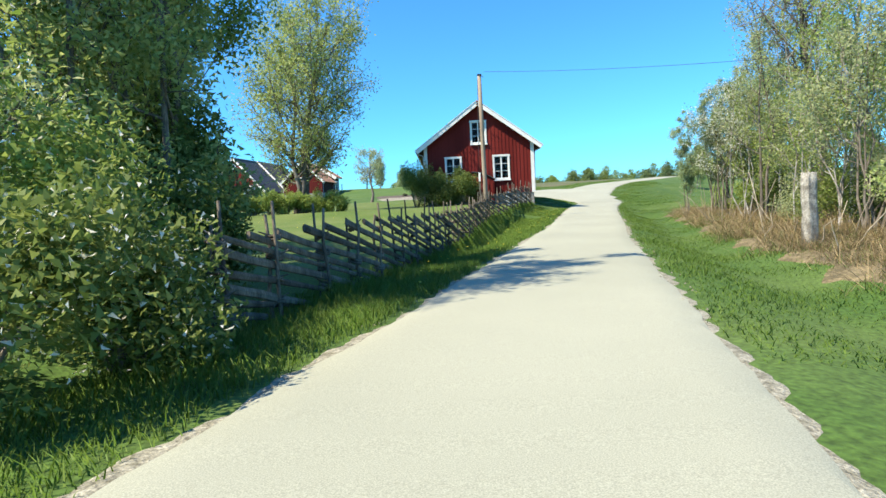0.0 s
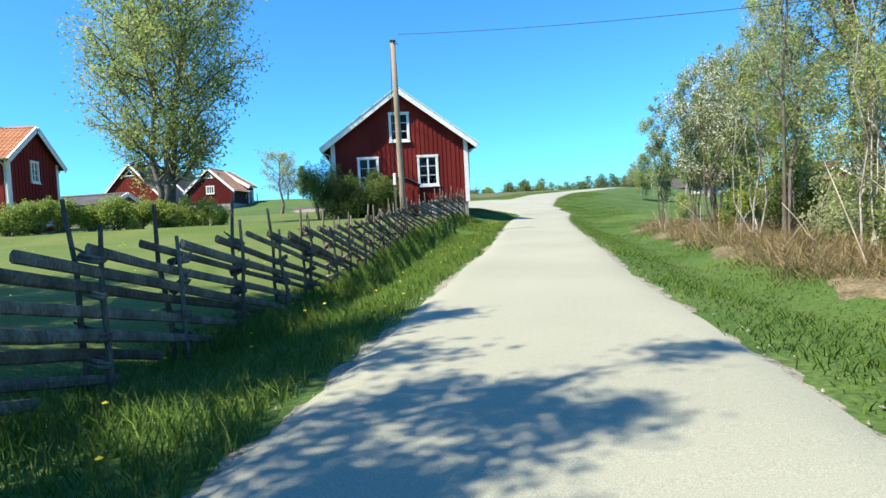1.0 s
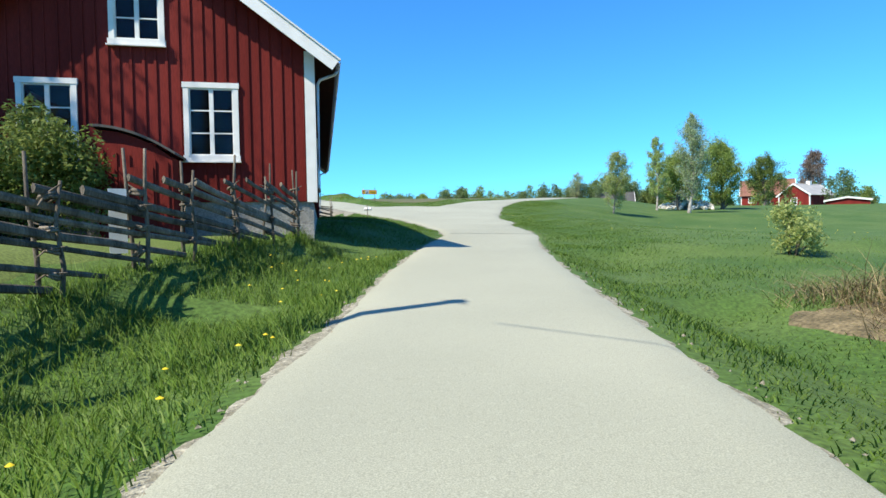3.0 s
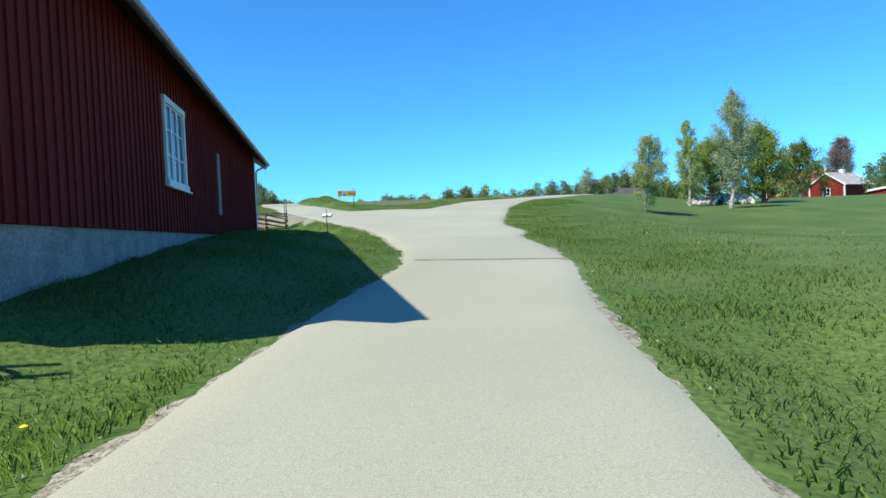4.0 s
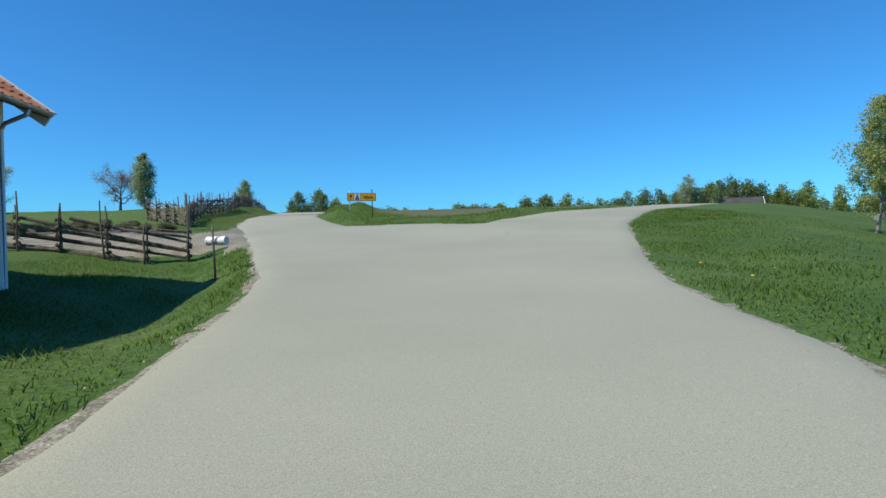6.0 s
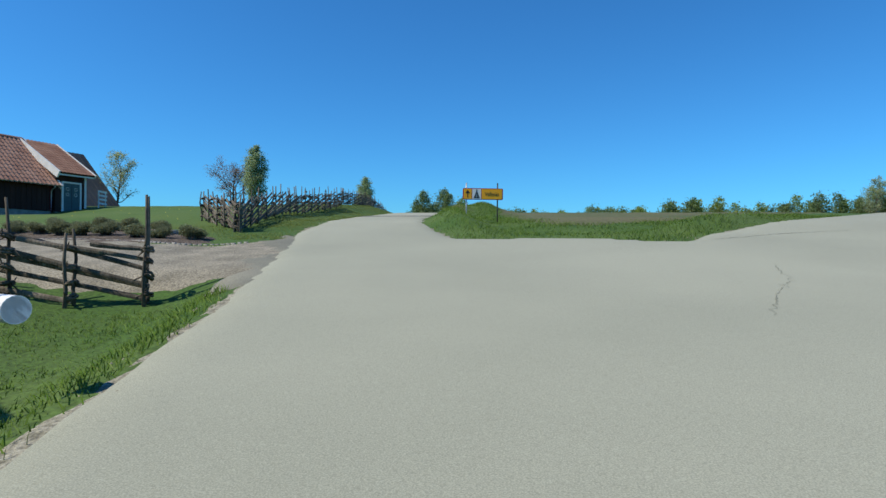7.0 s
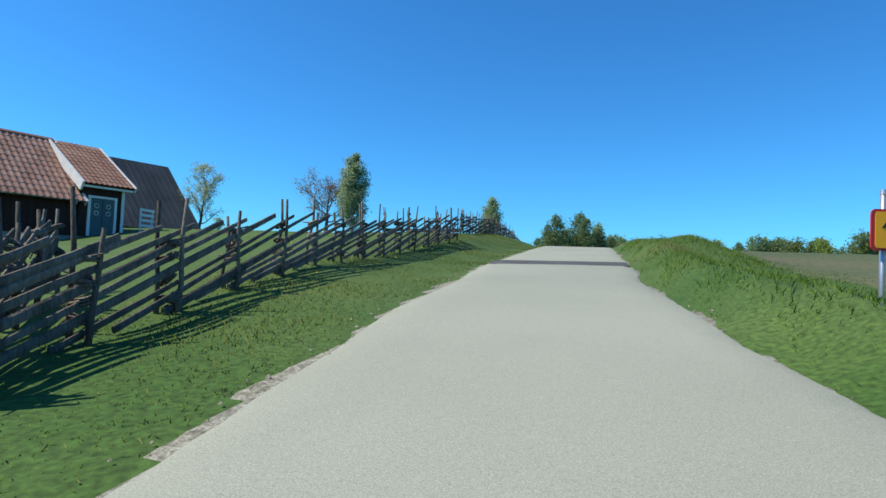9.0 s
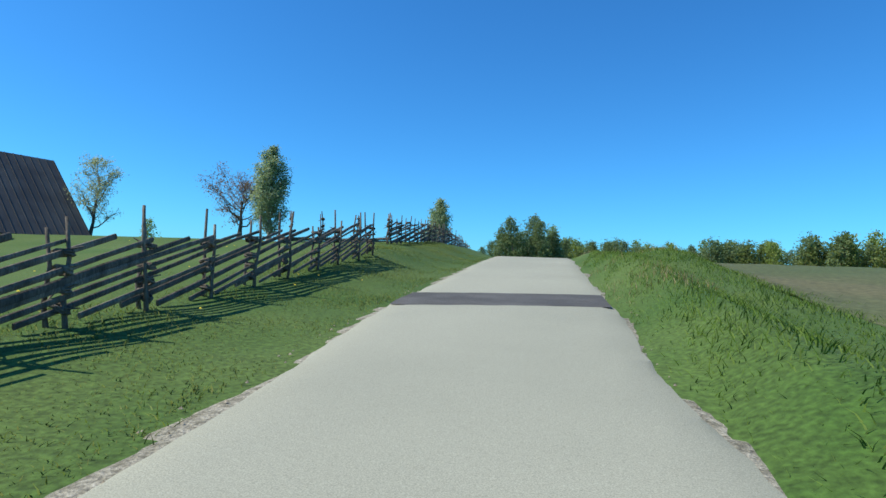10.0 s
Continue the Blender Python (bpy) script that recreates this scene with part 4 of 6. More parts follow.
def cable(a, b, sag, r):
    t = np.linspace(0, 1, 25)[:, None]
    p = np.array(a) * (1 - t) + np.array(b) * t
    p[:, 2] -= sag * 4 * (t[:, 0] * (1 - t[:, 0]))
    v, f = tube(p, [r] * 25, 6)
    tagged(new("overhead_cable", smooth(fast_mesh("overhead_cable", v, f, M_WIRE))), "thin black overhead cable from the pole to the trees", "cable")


cable((-3.95, 24.7, POLE_G + 7.1), (16.0, 8.5, 4.4), 0.5, 0.009)


def text_mesh(txt, size, material, parent, m, name="lettering"):
    cu = bpy.data.curves.new(name, "FONT")
    cu.body, cu.size, cu.extrude, cu.align_x, cu.align_y = txt, size, 0.0015, "CENTER", "CENTER"
    tmp = bpy.data.objects.new("tmp", cu)
    scene.collection.objects.link(tmp)
    dg = bpy.context.evaluated_depsgraph_get()
    me = bpy.data.meshes.new_from_object(tmp.evaluated_get(dg))
    bpy.data.objects.remove(tmp)
    me.materials.clear()
    me.materials.append(material)
    return piece(name, me, parent, "", m)


def rounded(w, h, r, n=4):
    pts = []
    for cx, cy, a0 in ((w / 2 - r, h / 2 - r, 0), (-w / 2 + r, h / 2 - r, 90), (-w / 2 + r, -h / 2 + r, 180), (w / 2 - r, -h / 2 + r, 270)):
        for i in range(n + 1):
            a = radians(a0 + 90 * i / n)
            pts.append((cx + r * math.cos(a), cy + r * math.sin(a)))
    return pts


def sign_panel():
    a, b = Vector((3.85, 75.48, 5.02)), Vector((5.20, 76.77, 5.04))
    mid = (a + b) / 2
    W, H = 1.84, 0.40
    yaw = math.degrees(math.atan2(b.y - a.y, b.x - a.x)) - 30
    g = land_at(mid.x, mid.y)
    e = empty("road_sign", pose(mid.x, mid.y, g, 0, 0, yaw) @ Matrix.Diagonal((0.77, 1, 1, 1)), "yellow tourist direction sign with red border on two steel posts", "road sign")
    zc = 5.13 - g
    flat = lambda u, v, d: (u, d, zc + v)
    bm = prism(bmesh.new(), rounded(W, H, 0.05), -0.02, 0.0, flat)
    bmesh.ops.recalc_face_normals(bm, faces=bm.faces[:])
    panel = part("sign_panel", bm, M_SIGNRED, e, "red bordered sheet metal panel")
    for x0, x1, mm, nm in ((-0.875, -0.52, M_SIGN, "arrow_field"), (-0.49, -0.085, M_WHITE, "symbol_field"), (-0.055, 0.875, M_SIGN, "name_field")):
        bm = prism(bmesh.new(), [((x0 + x1) / 2 + u, v) for u, v in rounded(x1 - x0, H - 0.05, 0.03 if mm is M_SIGN else 0.004)], -0.025, -0.019, flat)
        bmesh.ops.recalc_face_normals(bm, faces=bm.faces[:])
        part(nm, bm, mm, panel)
    bm = bmesh.new()
    prism(bm, [(-0.715, -0.13), (-0.68, -0.13), (-0.68, 0.02), (-0.715, 0.02)], -0.029, -0.0245, flat)
    prism(bm, [(-0.80, 0.02), (-0.595, 0.02), (-0.6975, 0.14)], -0.029, -0.0245, flat)
    part("arrow", bm, M_BLACK, panel, "black arrow pointing up")
    bm = bmesh.new()
    for s in (-1, 1):
        prism(bm, [(-0.2875 + s * 0.13, -0.13), (-0.2875 + s * 0.085, -0.13), (-0.2875 - s * 0.035, 0.15), (-0.2875 - s * 0.015, 0.16)], -0.029, -0.0245 - 0.0004 * s, flat)
        prism(bm, [(-0.2875 + s * 0.07, -0.13), (-0.2875 + s * 0.02, -0.13), (-0.2875 + s * 0.004, 0.05)], -0.0285, -0.0245, flat)
    prism(bm, [(-0.425, -0.145), (-0.15, -0.145), (-0.15, -0.125), (-0.425, -0.125)], -0.0295, -0.0245, flat)
    bmesh.ops.recalc_face_normals(bm, faces=bm.faces[:])
    part("tent_symbol", bm, M_BLACK, panel, "black camping tent pictogram")
    text_mesh("Vallsn\u00e4s", 0.205, M_BLACK, panel, pose(0.41, -0.0275, zc - 0.01, 90, 0, 0))
    for x, mm in ((-0.75, M_METAL), (0.68, M_DARKMETAL)):
        v, f = tube(np.array([(x, 0.035, -0.3), (x, 0.035, 0.5), (x, 0.035, zc + 0.36)]), [0.03] * 3, 10)
        ps = piece("post", smooth(fast_mesh("post", v, f, mm)), e)
        bm = bmesh.new()
        bmesh.ops.create_cone(bm, cap_ends=True, segments=10, radius1=0.034, radius2=0.026, depth=0.05, matrix=Matrix.Translation((x, 0.035, zc + 0.37)))
        part("post_cap", bm, mm, ps)
        for dz in (-0.1, 0.1):
            part("bracket", box_bm(x - 0.05, x + 0.05, 0.001, 0.07, zc + dz - 0.015, zc + dz + 0.015), M_METAL, ps)


sign_panel()


def mailbox():
    x, y = 2.97, 58.85
    g = land_at(x, y)
    TZ = 2.8 - g
    e = empty("mailbox", pose(x, y, g, 0, 0, -20), "white tube newspaper box on a weathered wooden post", "mailbox")
    v, f = tube(np.array([(0.03, 0.0, -0.25), (0.0, 0.0, 0.5), (-0.02, 0.0, TZ + 0.3)]), [0.023, 0.022, 0.019], 8)
    piece("post", smooth(fast_mesh("post", v, f, M_POLE)), e)
    bm = bmesh.new()
    for r in (0.088, 0.082):
        bmesh.ops.create_cone(bm, cap_ends=False, segments=20, radius1=r, radius2=r, depth=0.42, matrix=Matrix.Translation((0, 0.12, TZ)) @ Matrix.Rotation(radians(90), 4, "Y"))
    ed = [ee for ee in bm.edges if ee.is_boundary]
    bmesh.ops.bridge_loops(bm, edges=[ee for ee in ed if ee.verts[0].co.x > 0])
    ed2 = [ee for ee in bm.edges if ee.is_boundary]
    bmesh.ops.contextual_create(bm, geom=[ee for ee in ed2 if ee.calc_length() > 0 and ee.verts[0].co.x < 0 and math.hypot(ee.verts[0].co.y - 0.12, ee.verts[0].co.z - TZ) > 0.085])
    t = part("tube", bm, M_PLASTIC, e, "white plastic tube")
    bm = bmesh.new()
    bmesh.ops.create_cone(bm, cap_ends=True, segments=20, radius1=0.094, radius2=0.094, depth=0.03, matrix=Matrix.Translation((-0.21, 0.12, TZ)) @ Matrix.Rotation(radians(90), 4, "Y"))
    part("lid", bm, M_PLASTIC, t)
    part("strap", box_bm(-0.03, 0.03, -0.035, 0.04, TZ - 0.02, TZ + 0.02), M_METAL, e)


mailbox()


# ---- trees, shrubs and grass ----
def grow(height, trunk_r, spread, base, n_limbs, seed, lean=0.0, upright=0.5, twigs=5, bark_sides=6, stems=1, taper=0.0):
    """Trunk, limbs and twigs as tubes, and the points where leaves hang."""
    rr = np.random.default_rng(seed)
    vs, fs, tips, k = [], [], [], 0

    def add(p, r, sides):
        nonlocal k
        v, f = tube(p, r, sides, False)
        vs.append(v)
        fs.append(f + k)
        k += len(v)

    for st in range(stems):
        a0 = rr.uniform(0, 6.28)
        off = np.array([np.cos(a0), np.sin(a0), 0]) * (0.0 if stems == 1 else rr.uniform(0.1, 0.45) * spread * 0.35)
        hgt = height * (1 if st == 0 else rr.uniform(0.65, 0.98))
        n = 7
        z = np.linspace(0, hgt, n)
        sway = np.cumsum(rr.normal(0, 0.022 * hgt, (n, 2)), axis=0)
        sway[0] = 0
        tr = np.stack([off[0] + sway[:, 0] + lean * z + off[0] * z / hgt * 1.6, off[1] + sway[:, 1] + off[1] * z / hgt * 1.6, z], -1)
        tr[0, 2] = -0.2
        rad = trunk_r * (1 - 0.9 * np.linspace(0, 1, n) ** 0.8) * (1 if stems == 1 else 0.6)
        rad[0] *= 1.25
        add(tr, rad, bark_sides + 2)
        nl = max(3, int(n_limbs / stems))
        for i in range(nl):
            f = base + (1 - base) * (i + rr.uniform(0, 0.9)) / nl
            f = min(f, 0.97)
            p0 = np.array([np.interp(f * hgt, z, tr[:, j]) for j in range(3)])
            ang = i * 2.4 + rr.uniform(-0.5, 0.5)
            env = np.sin(np.pi * np.clip((f - base) / (1 - base) * 0.82 + 0.18, 0, 1)) ** 0.7
            ln = spread * env * rr.uniform(0.75, 1.15) * (1 - taper * (f - base) / (1 - base))
            d = np.array([np.cos(ang), np.sin(ang), upright + 0.5 * f * rr.uniform(0.4, 1.2)])
            d /= np.linalg.norm(d)
            s = np.linspace(0, 1, 5)[:, None]
            wig = np.cumsum(rr.normal(0, 0.05 * ln, (5, 3)), axis=0)
            wig[0] = 0
            lp = p0 + d * ln * s + wig + np.array([0, 0, 0.18 * ln]) * s ** 2
            r0 = max(0.012, np.interp(f * hgt, z, rad) * 0.5)
            add(lp, r0 * (1 - 0.82 * s[:, 0]), bark_sides)
            for j in range(twigs):
                g = rr.uniform(0.3, 1.0)
                q0 = np.array([np.interp(g, s[:, 0], lp[:, c]) for c in range(3)])
                dd = d * 0.6 + rr.normal(0, 0.6, 3) + np.array([0, 0, 0.25])
                dd /= np.linalg.norm(dd)
                tl = ln * rr.uniform(0.22, 0.48)
                tp = q0 + dd * tl * np.linspace(0, 1, 3)[:, None] + rr.normal(0, 0.03 * tl, (3, 3))
                tp[0] = q0
                add(tp, r0 * 0.4 * np.array([1, 0.6, 0.25]) + 0.003, 3)
                tips.append((tp[1], tp[2], tl))
            tips.append((lp[3], lp[4], ln * 0.4))
    return np.concatenate(vs), np.concatenate(fs), tips


def leaf_mesh(centres, size, rr):
    """Small pointed leaves, one three-cornered face each, turned at random but mostly level."""
    n = len(centres)
    face = rr.normal(0, 1, (n, 3))
    face = face / np.linalg.norm(face, axis=1, keepdims=True) + np.array([0, 0, 0.75])
    a = np.cross(face, rr.normal(0, 1, (n, 3)))
    a /= np.linalg.norm(a, axis=1, keepdims=True)
    b = np.cross(face, a)
    b /= np.linalg.norm(b, axis=1, keepdims=True)
    s = size * rr.uniform(0.6, 1.35, (n, 1))
    v = np.stack([centres - a * s + b * s * 0.5, centres + a * s, centres - a * s * 0.6 - b * s * 0.6], 1).reshape(-1, 3)
    return v, np.arange(3 * n).reshape(-1, 3)


def tree(name, label, category, m, height, trunk_r, spread, base, n_limbs, leaves, size, leaf_m, bark_m, seed, upright=0.5, twigs=5, puff=0.28, stems=1, lean=0.0, blossom=0.0, group="", sides=6, taper=0.0):
    rr = np.random.default_rng(seed + 500)
    leaves, size = int(leaves * 1.25), size * 0.92
    v, f, tips = grow(height, trunk_r, spread, base, n_limbs, seed, lean, upright, twigs, sides, stems, taper)
    e = empty(name, m, label, category, group)
    piece("trunk", smooth(fast_mesh("trunk", v, f, bark_m)), e)
    wt = np.array([t[2] for t in tips])
    pick = rr.choice(len(tips), leaves, p=wt / wt.sum())
    a = np.array([t[0] for t in tips])[pick]
    b = np.array([t[1] for t in tips])[pick]
    c = a + (b - a) * rr.uniform(-0.3, 1.05, (leaves, 1)) + rr.normal(0, 1, (leaves, 3)) * (puff * wt[pick][:, None] * 0.6 + 1.2 * size)
    c[:, 2] = np.maximum(c[:, 2], 0.15)
    nb = int(leaves * blossom)
    lv, lf = leaf_mesh(c[nb:], size, rr)
    piece("crown", fast_mesh("crown", lv, lf, leaf_m), e)
    if nb:
        lv, lf = leaf_mesh(c[:nb], size * 1.05, rr)
        piece("blossom", fast_mesh("blossom", lv, lf, M_BLOSSOM), e, "white spring blossom")
    return e


def stand(x, y, turn=0, dz=0.0, s=1.0):
    return pose(x, y, land_at(x, y) + dz, 0, 0, turn) @ Matrix.Scale(s, 4)


tree("tree", "large maple with fresh yellow-green leaves on the lawn", "tree", stand(-15.7, 33.5), 13.4, 0.36, 4.3, 0.16, 84, 26000, 0.095, M_LEAF_BROWN, M_BARK, 11, upright=0.55, twigs=14, puff=0.22, stems=3)
tree("young_tree", "slender young tree with sparse yellow-green leaves before the farmhouse", "tree", stand(-24.1, 30.6), 7.0, 0.09, 1.7, 0.3, 26, 5000, 0.07, M_LEAF_BROWN, M_BARK, 14, upright=0.9, twigs=6)
tree("fruit_tree", "small old apple tree with sparse leaves on the lawn", "tree", stand(-14.2, 58.5), 5.4, 0.16, 2.1, 0.3, 14, 2600, 0.09, M_LEAF_GREY, M_BARK, 12, upright=0.4, twigs=7)
# thicket left of the lane, with hidden back trees added to cast shade
for nm, lb, x, y, hh, sp, nl, sz, mm, sd, st in (
        ("tree", "tall leafy tree added out of view to shade the lawn", -16.2, 2.5, 10.0, 2.7, 10000, 0.09, M_LEAF, 20, 2),
        ("tree", "broad leafy tree added out of view to shade the fence", -17.2, 5.6, 10.5, 2.9, 10000, 0.09, M_LEAF, 19, 2),
        ("tree", "leafy young tree in the roadside thicket", -12.2, 2.4, 8.8, 2.4, 15000, 0.055, M_LEAF_GREY, 21, 3),
        ("tree", "grey-green willow in the roadside thicket", -10.0, 4.4, 9.2, 1.5, 11000, 0.055, M_LEAF_BROWN, 22, 3),
        ("tree", "pale grey-green tree in the roadside thicket", -11.0, 3.2, 8.2, 1.5, 10000, 0.05, M_LEAF_BROWN, 29, 3),
        ("tree", "dense leafy tree added to shade the fence", -11.6, 6.5, 9.5, 2.1, 22000, 0.07, M_LEAF, 129, 3),
        ("tree", "pale-leaved tree in the roadside thicket", -13.6, 5.2, 8.5, 2.2, 13000, 0.06, M_LEAF, 23, 2),
        ("tree", "young tree added behind the thicket for its shade", -13.6, 9.0, 9.0, 2.4, 20000, 0.075, M_LEAF, 26, 2),
        ("tree", "tall tree added to shade the fence", -17.3, 11.6, 10.0, 3.0, 13000, 0.08, M_LEAF_BIRCH, 27, 2)):
    tree(nm, lb, "tree", stand(x, y), hh, 0.12, sp, 0.08, 30, nl, sz, mm, M_BARK, sd, upright=0.85, twigs=9, puff=0.26, stems=st, group="thicket by the lane")
# right side thicket
tree("blossom_tree", "bird cherry covered in white blossom by the reeds", "tree", stand(7.7, 24.8), 6.4, 0.1, 1.9, 0.2, 40, 26000, 0.04, M_LEAF_MID, M_BARK, 31, upright=1.0, twigs=8, stems=5, blossom=0.36, group="thicket by the reeds")
tree("aspen", "tall slim aspen with sparse fresh leaves", "tree", stand(6.6, 19.0), 10.5, 0.11, 2.0, 0.2, 30, 7020, 0.05, M_LEAF_GREY, M_BARK, 32, upright=1.0, twigs=6, stems=2, group="thicket by the reeds")
tree("birch", "slim white birch with light green leaves", "tree", stand(6.2, 13.5), 11.5, 0.11, 2.1, 0.18, 30, 9360, 0.05, M_LEAF_BIRCH, M_BIRCH, 33, upright=0.8, twigs=7, group="thicket by the reeds")
tree("birch", "leafy birch at the edge of the reeds", "tree", stand(7.2, 9.5), 10.5, 0.12, 2.6, 0.1, 34, 13260, 0.055, M_LEAF_BIRCH, M_BIRCH, 34, upright=0.7, twigs=7, stems=2, group="thicket by the reeds")
tree("willow", "many-stemmed willow with pale thin stems", "tree", stand(4.9, 11.0), 6.0, 0.07, 2.0, 0.1, 24, 3510, 0.06, M_LEAF_GREY, M_BARK, 35, upright=1.1, twigs=6, stems=6, group="thicket by the reeds")
tree("willow", "leafy willow bush behind the reeds", "tree", stand(10.0, 17.0), 6.5, 0.08, 2.6, 0.06, 30, 10920, 0.055, M_LEAF, M_BARK, 36, upright=0.9, twigs=6, stems=5, group="thicket by the reeds")
for nm, lb, x, y, hh, sp, nl, mm, bk, sd, st in (
        ("birch", "slim birch in the dense thicket", 5.2, 6.8, 9.5, 1.8, 10140, M_LEAF_BIRCH, M_BIRCH, 131, 2),
        ("alder", "young alder in the dense thicket", 8.6, 13.0, 9.0, 2.2, 11700, M_LEAF, M_BARK, 132, 2),
        ("birch", "slim birch behind the reeds", 9.6, 19.5, 9.5, 1.9, 8580, M_LEAF_BIRCH, M_BIRCH, 133, 2),
        ("alder", "light green alder in the dense thicket", 7.8, 10.8, 11.0, 2.4, 10920, M_LEAF_BIRCH, M_BARK, 134, 2),
        ("birch", "slim tall birch beside the blossom tree", 8.7, 21.8, 9.5, 1.5, 11000, M_LEAF_BIRCH, M_BIRCH, 137, 2),
        ("alder", "slim alder beside the blossom tree", 9.9, 23.9, 8.5, 1.6, 12000, M_LEAF_GREY, M_BARK, 138, 2),
        ("alder", "bushy alder behind the reeds", 11.5, 22.0, 6.5, 2.4, 9360, M_LEAF, M_BARK, 135, 4),
        ("alder", "tall thin alder with yellowish new leaves", 7.0, 16.2, 9.5, 1.9, 6240, M_LEAF_BROWN, M_BARK, 136, 2),
        ("aspen", "pale-stemmed young aspen with sparse leaves", 5.6, 15.2, 7.0, 1.3, 2730, M_LEAF_BROWN, M_BIRCH, 139, 4),
        ("aspen", "pale-stemmed young aspen among the reeds", 6.6, 20.6, 6.5, 1.2, 2340, M_LEAF, M_BIRCH, 140, 4),
        ("aspen", "leaning pale-stemmed aspen in the thicket", 5.2, 12.6, 8.0, 1.4, 3120, M_LEAF, M_BIRCH, 241, 4),
        ("alder", "dense young alder beside the blossom tree", 9.3, 23.3, 8.0, 1.6, 10140, M_LEAF, M_BARK, 242, 4)):
    tree(nm, lb, "tree", stand(x, y), hh, 0.045 if nm == "aspen" else 0.1, sp, 0.08, 30, nl, 0.046, mm, bk, sd, upright=0.9, twigs=8, puff=0.28, stems=st, group="thicket by the reeds")
tree("aspen", "slim upright aspen with small grey-green leaves", "tree", stand(6.5, 26.3), 5.4, 0.05, 0.75, 0.22, 34, 9000, 0.04, M_LEAF_COOL, M_BARK, 331, upright=1.3, twigs=7, stems=3, group="thicket by the reeds")
tree("aspen", "slim aspen with dark stems at the edge of the meadow", "tree", stand(7.6, 26.0), 6.8, 0.06, 1.0, 0.2, 36, 17000, 0.042, M_LEAF_COOL, M_BARK, 332, upright=1.2, twigs=8, stems=4, group="thicket by the reeds")
tree("aspen", "slim leafy aspen behind the blossom", "tree", stand(9.4, 26.4), 7.4, 0.07, 1.3, 0.15, 38, 15000, 0.045, M_LEAF_COOL, M_BARK, 333, upright=1.1, twigs=8, stems=4, group="thicket by the reeds")
tree("alder", "tall dark-trunked alder with purplish buds leaning over the reeds", "tree", stand(8.6, 18.6), 12.5, 0.2, 2.3, 0.3, 40, 5200, 0.05, M_LEAF_PINK, M_BARK, 334, upright=0.9, twigs=9, lean=-0.06, group="thicket by the reeds")
# trees in the far meadow
tree("tree", "tall upright poplar with a pale trunk in the meadow", "tree", stand(38.0, 76.9), 10.2, 0.17, 2.4, 0.1, 70, 14000, 0.08, M_LEAF_COOL, M_BIRCH, 41, taper=0.35, puff=0.22, upright=1.15, twigs=9, group="meadow trees")
tree("tree", "dense bushy green tree beside the poplar", "tree", stand(49.3, 86.4), 7.8, 0.22, 2.9, 0.04, 46, 24000, 0.1, M_LEAF, M_BARK, 42, puff=0.3, upright=0.6, twigs=8, group="meadow trees")
tree("tree", "bright green maple behind the heap of stones", "tree", stand(43.8, 87.6), 6.2, 0.2, 2.6, 0.12, 40, 18000, 0.1, M_LEAF, M_BARK, 47, puff=0.3, upright=0.5, twigs=8, group="meadow trees")
tree("birch", "broad young birch with thin brownish leaves in the meadow", "tree", stand(25.3, 69.3), 5.2, 0.075, 1.6, 0.08, 44, 13000, 0.055, M_LEAF_BROWN, M_BIRCH, 43, taper=0.25, puff=0.2, upright=0.9, twigs=8, group="meadow trees")
tree("birch", "slender pointed birch in the meadow", "tree", stand(38.1, 83.0), 8.5, 0.13, 1.5, 0.14, 46, 12000, 0.07, M_LEAF_BIRCH, M_BIRCH, 44, taper=0.35, puff=0.2, upright=0.9, twigs=7, group="meadow trees")
tree("tree", "leafy garden tree in front of the tiled house", "tree", stand(75.0, 109.3), 7.8, 0.2, 2.9, 0.08, 40, 12000, 0.13, M_LEAF_MID, M_BARK, 48, puff=0.25, upright=0.6, twigs=7, group="meadow trees")
tree("tree", "tall bare reddish tree behind the far red barn", "tree", stand(140, 166.5), 18.5, 0.3, 4.6, 0.16, 60, 12000, 0.2, M_LEAF_PINK, M_BARK, 45, upright=1.0, twigs=9, puff=0.22)
tree("tree", "thin pale tree on the rise", "tree", stand(82, 200), 11.5, 0.18, 3.4, 0.1, 34, 4200, 0.14, M_LEAF_GREY, M_BARK, 46, upright=0.8, twigs=6)
# trees up the hill
tree("birch", "upright birch with light green leaves beyond the fence", "tree", stand(-18.4, 104.7), 5.5, 0.14, 1.5, 0.05, 36, 13000, 0.07, M_LEAF_COOL, M_BIRCH, 51, taper=0.45, upright=1.0, twigs=8, puff=0.42)
tree("fruit_tree", "dark old fruit tree with few leaves beyond the fence", "tree", stand(-21.0, 105.5), 3.1, 0.16, 2.2, 0.25, 20, 3600, 0.06, M_LEAF_PINK, M_BARK, 52, upright=0.4, twigs=8)
tree("birch", "upright birch behind the hill fence", "tree", stand(-16.3, 131.2), 6.4, 0.16, 1.7, 0.06, 32, 10000, 0.1, M_LEAF_COOL, M_BIRCH, 53, taper=0.45, upright=0.9, twigs=7, puff=0.42)
tree("tree", "thin tree with pale new leaves behind the barn", "tree", stand(-33.3, 106), 5.2, 0.12, 1.9, 0.1, 26, 4500, 0.06, M_LEAF_GREY, M_BARK, 54, upright=0.8, twigs=6)


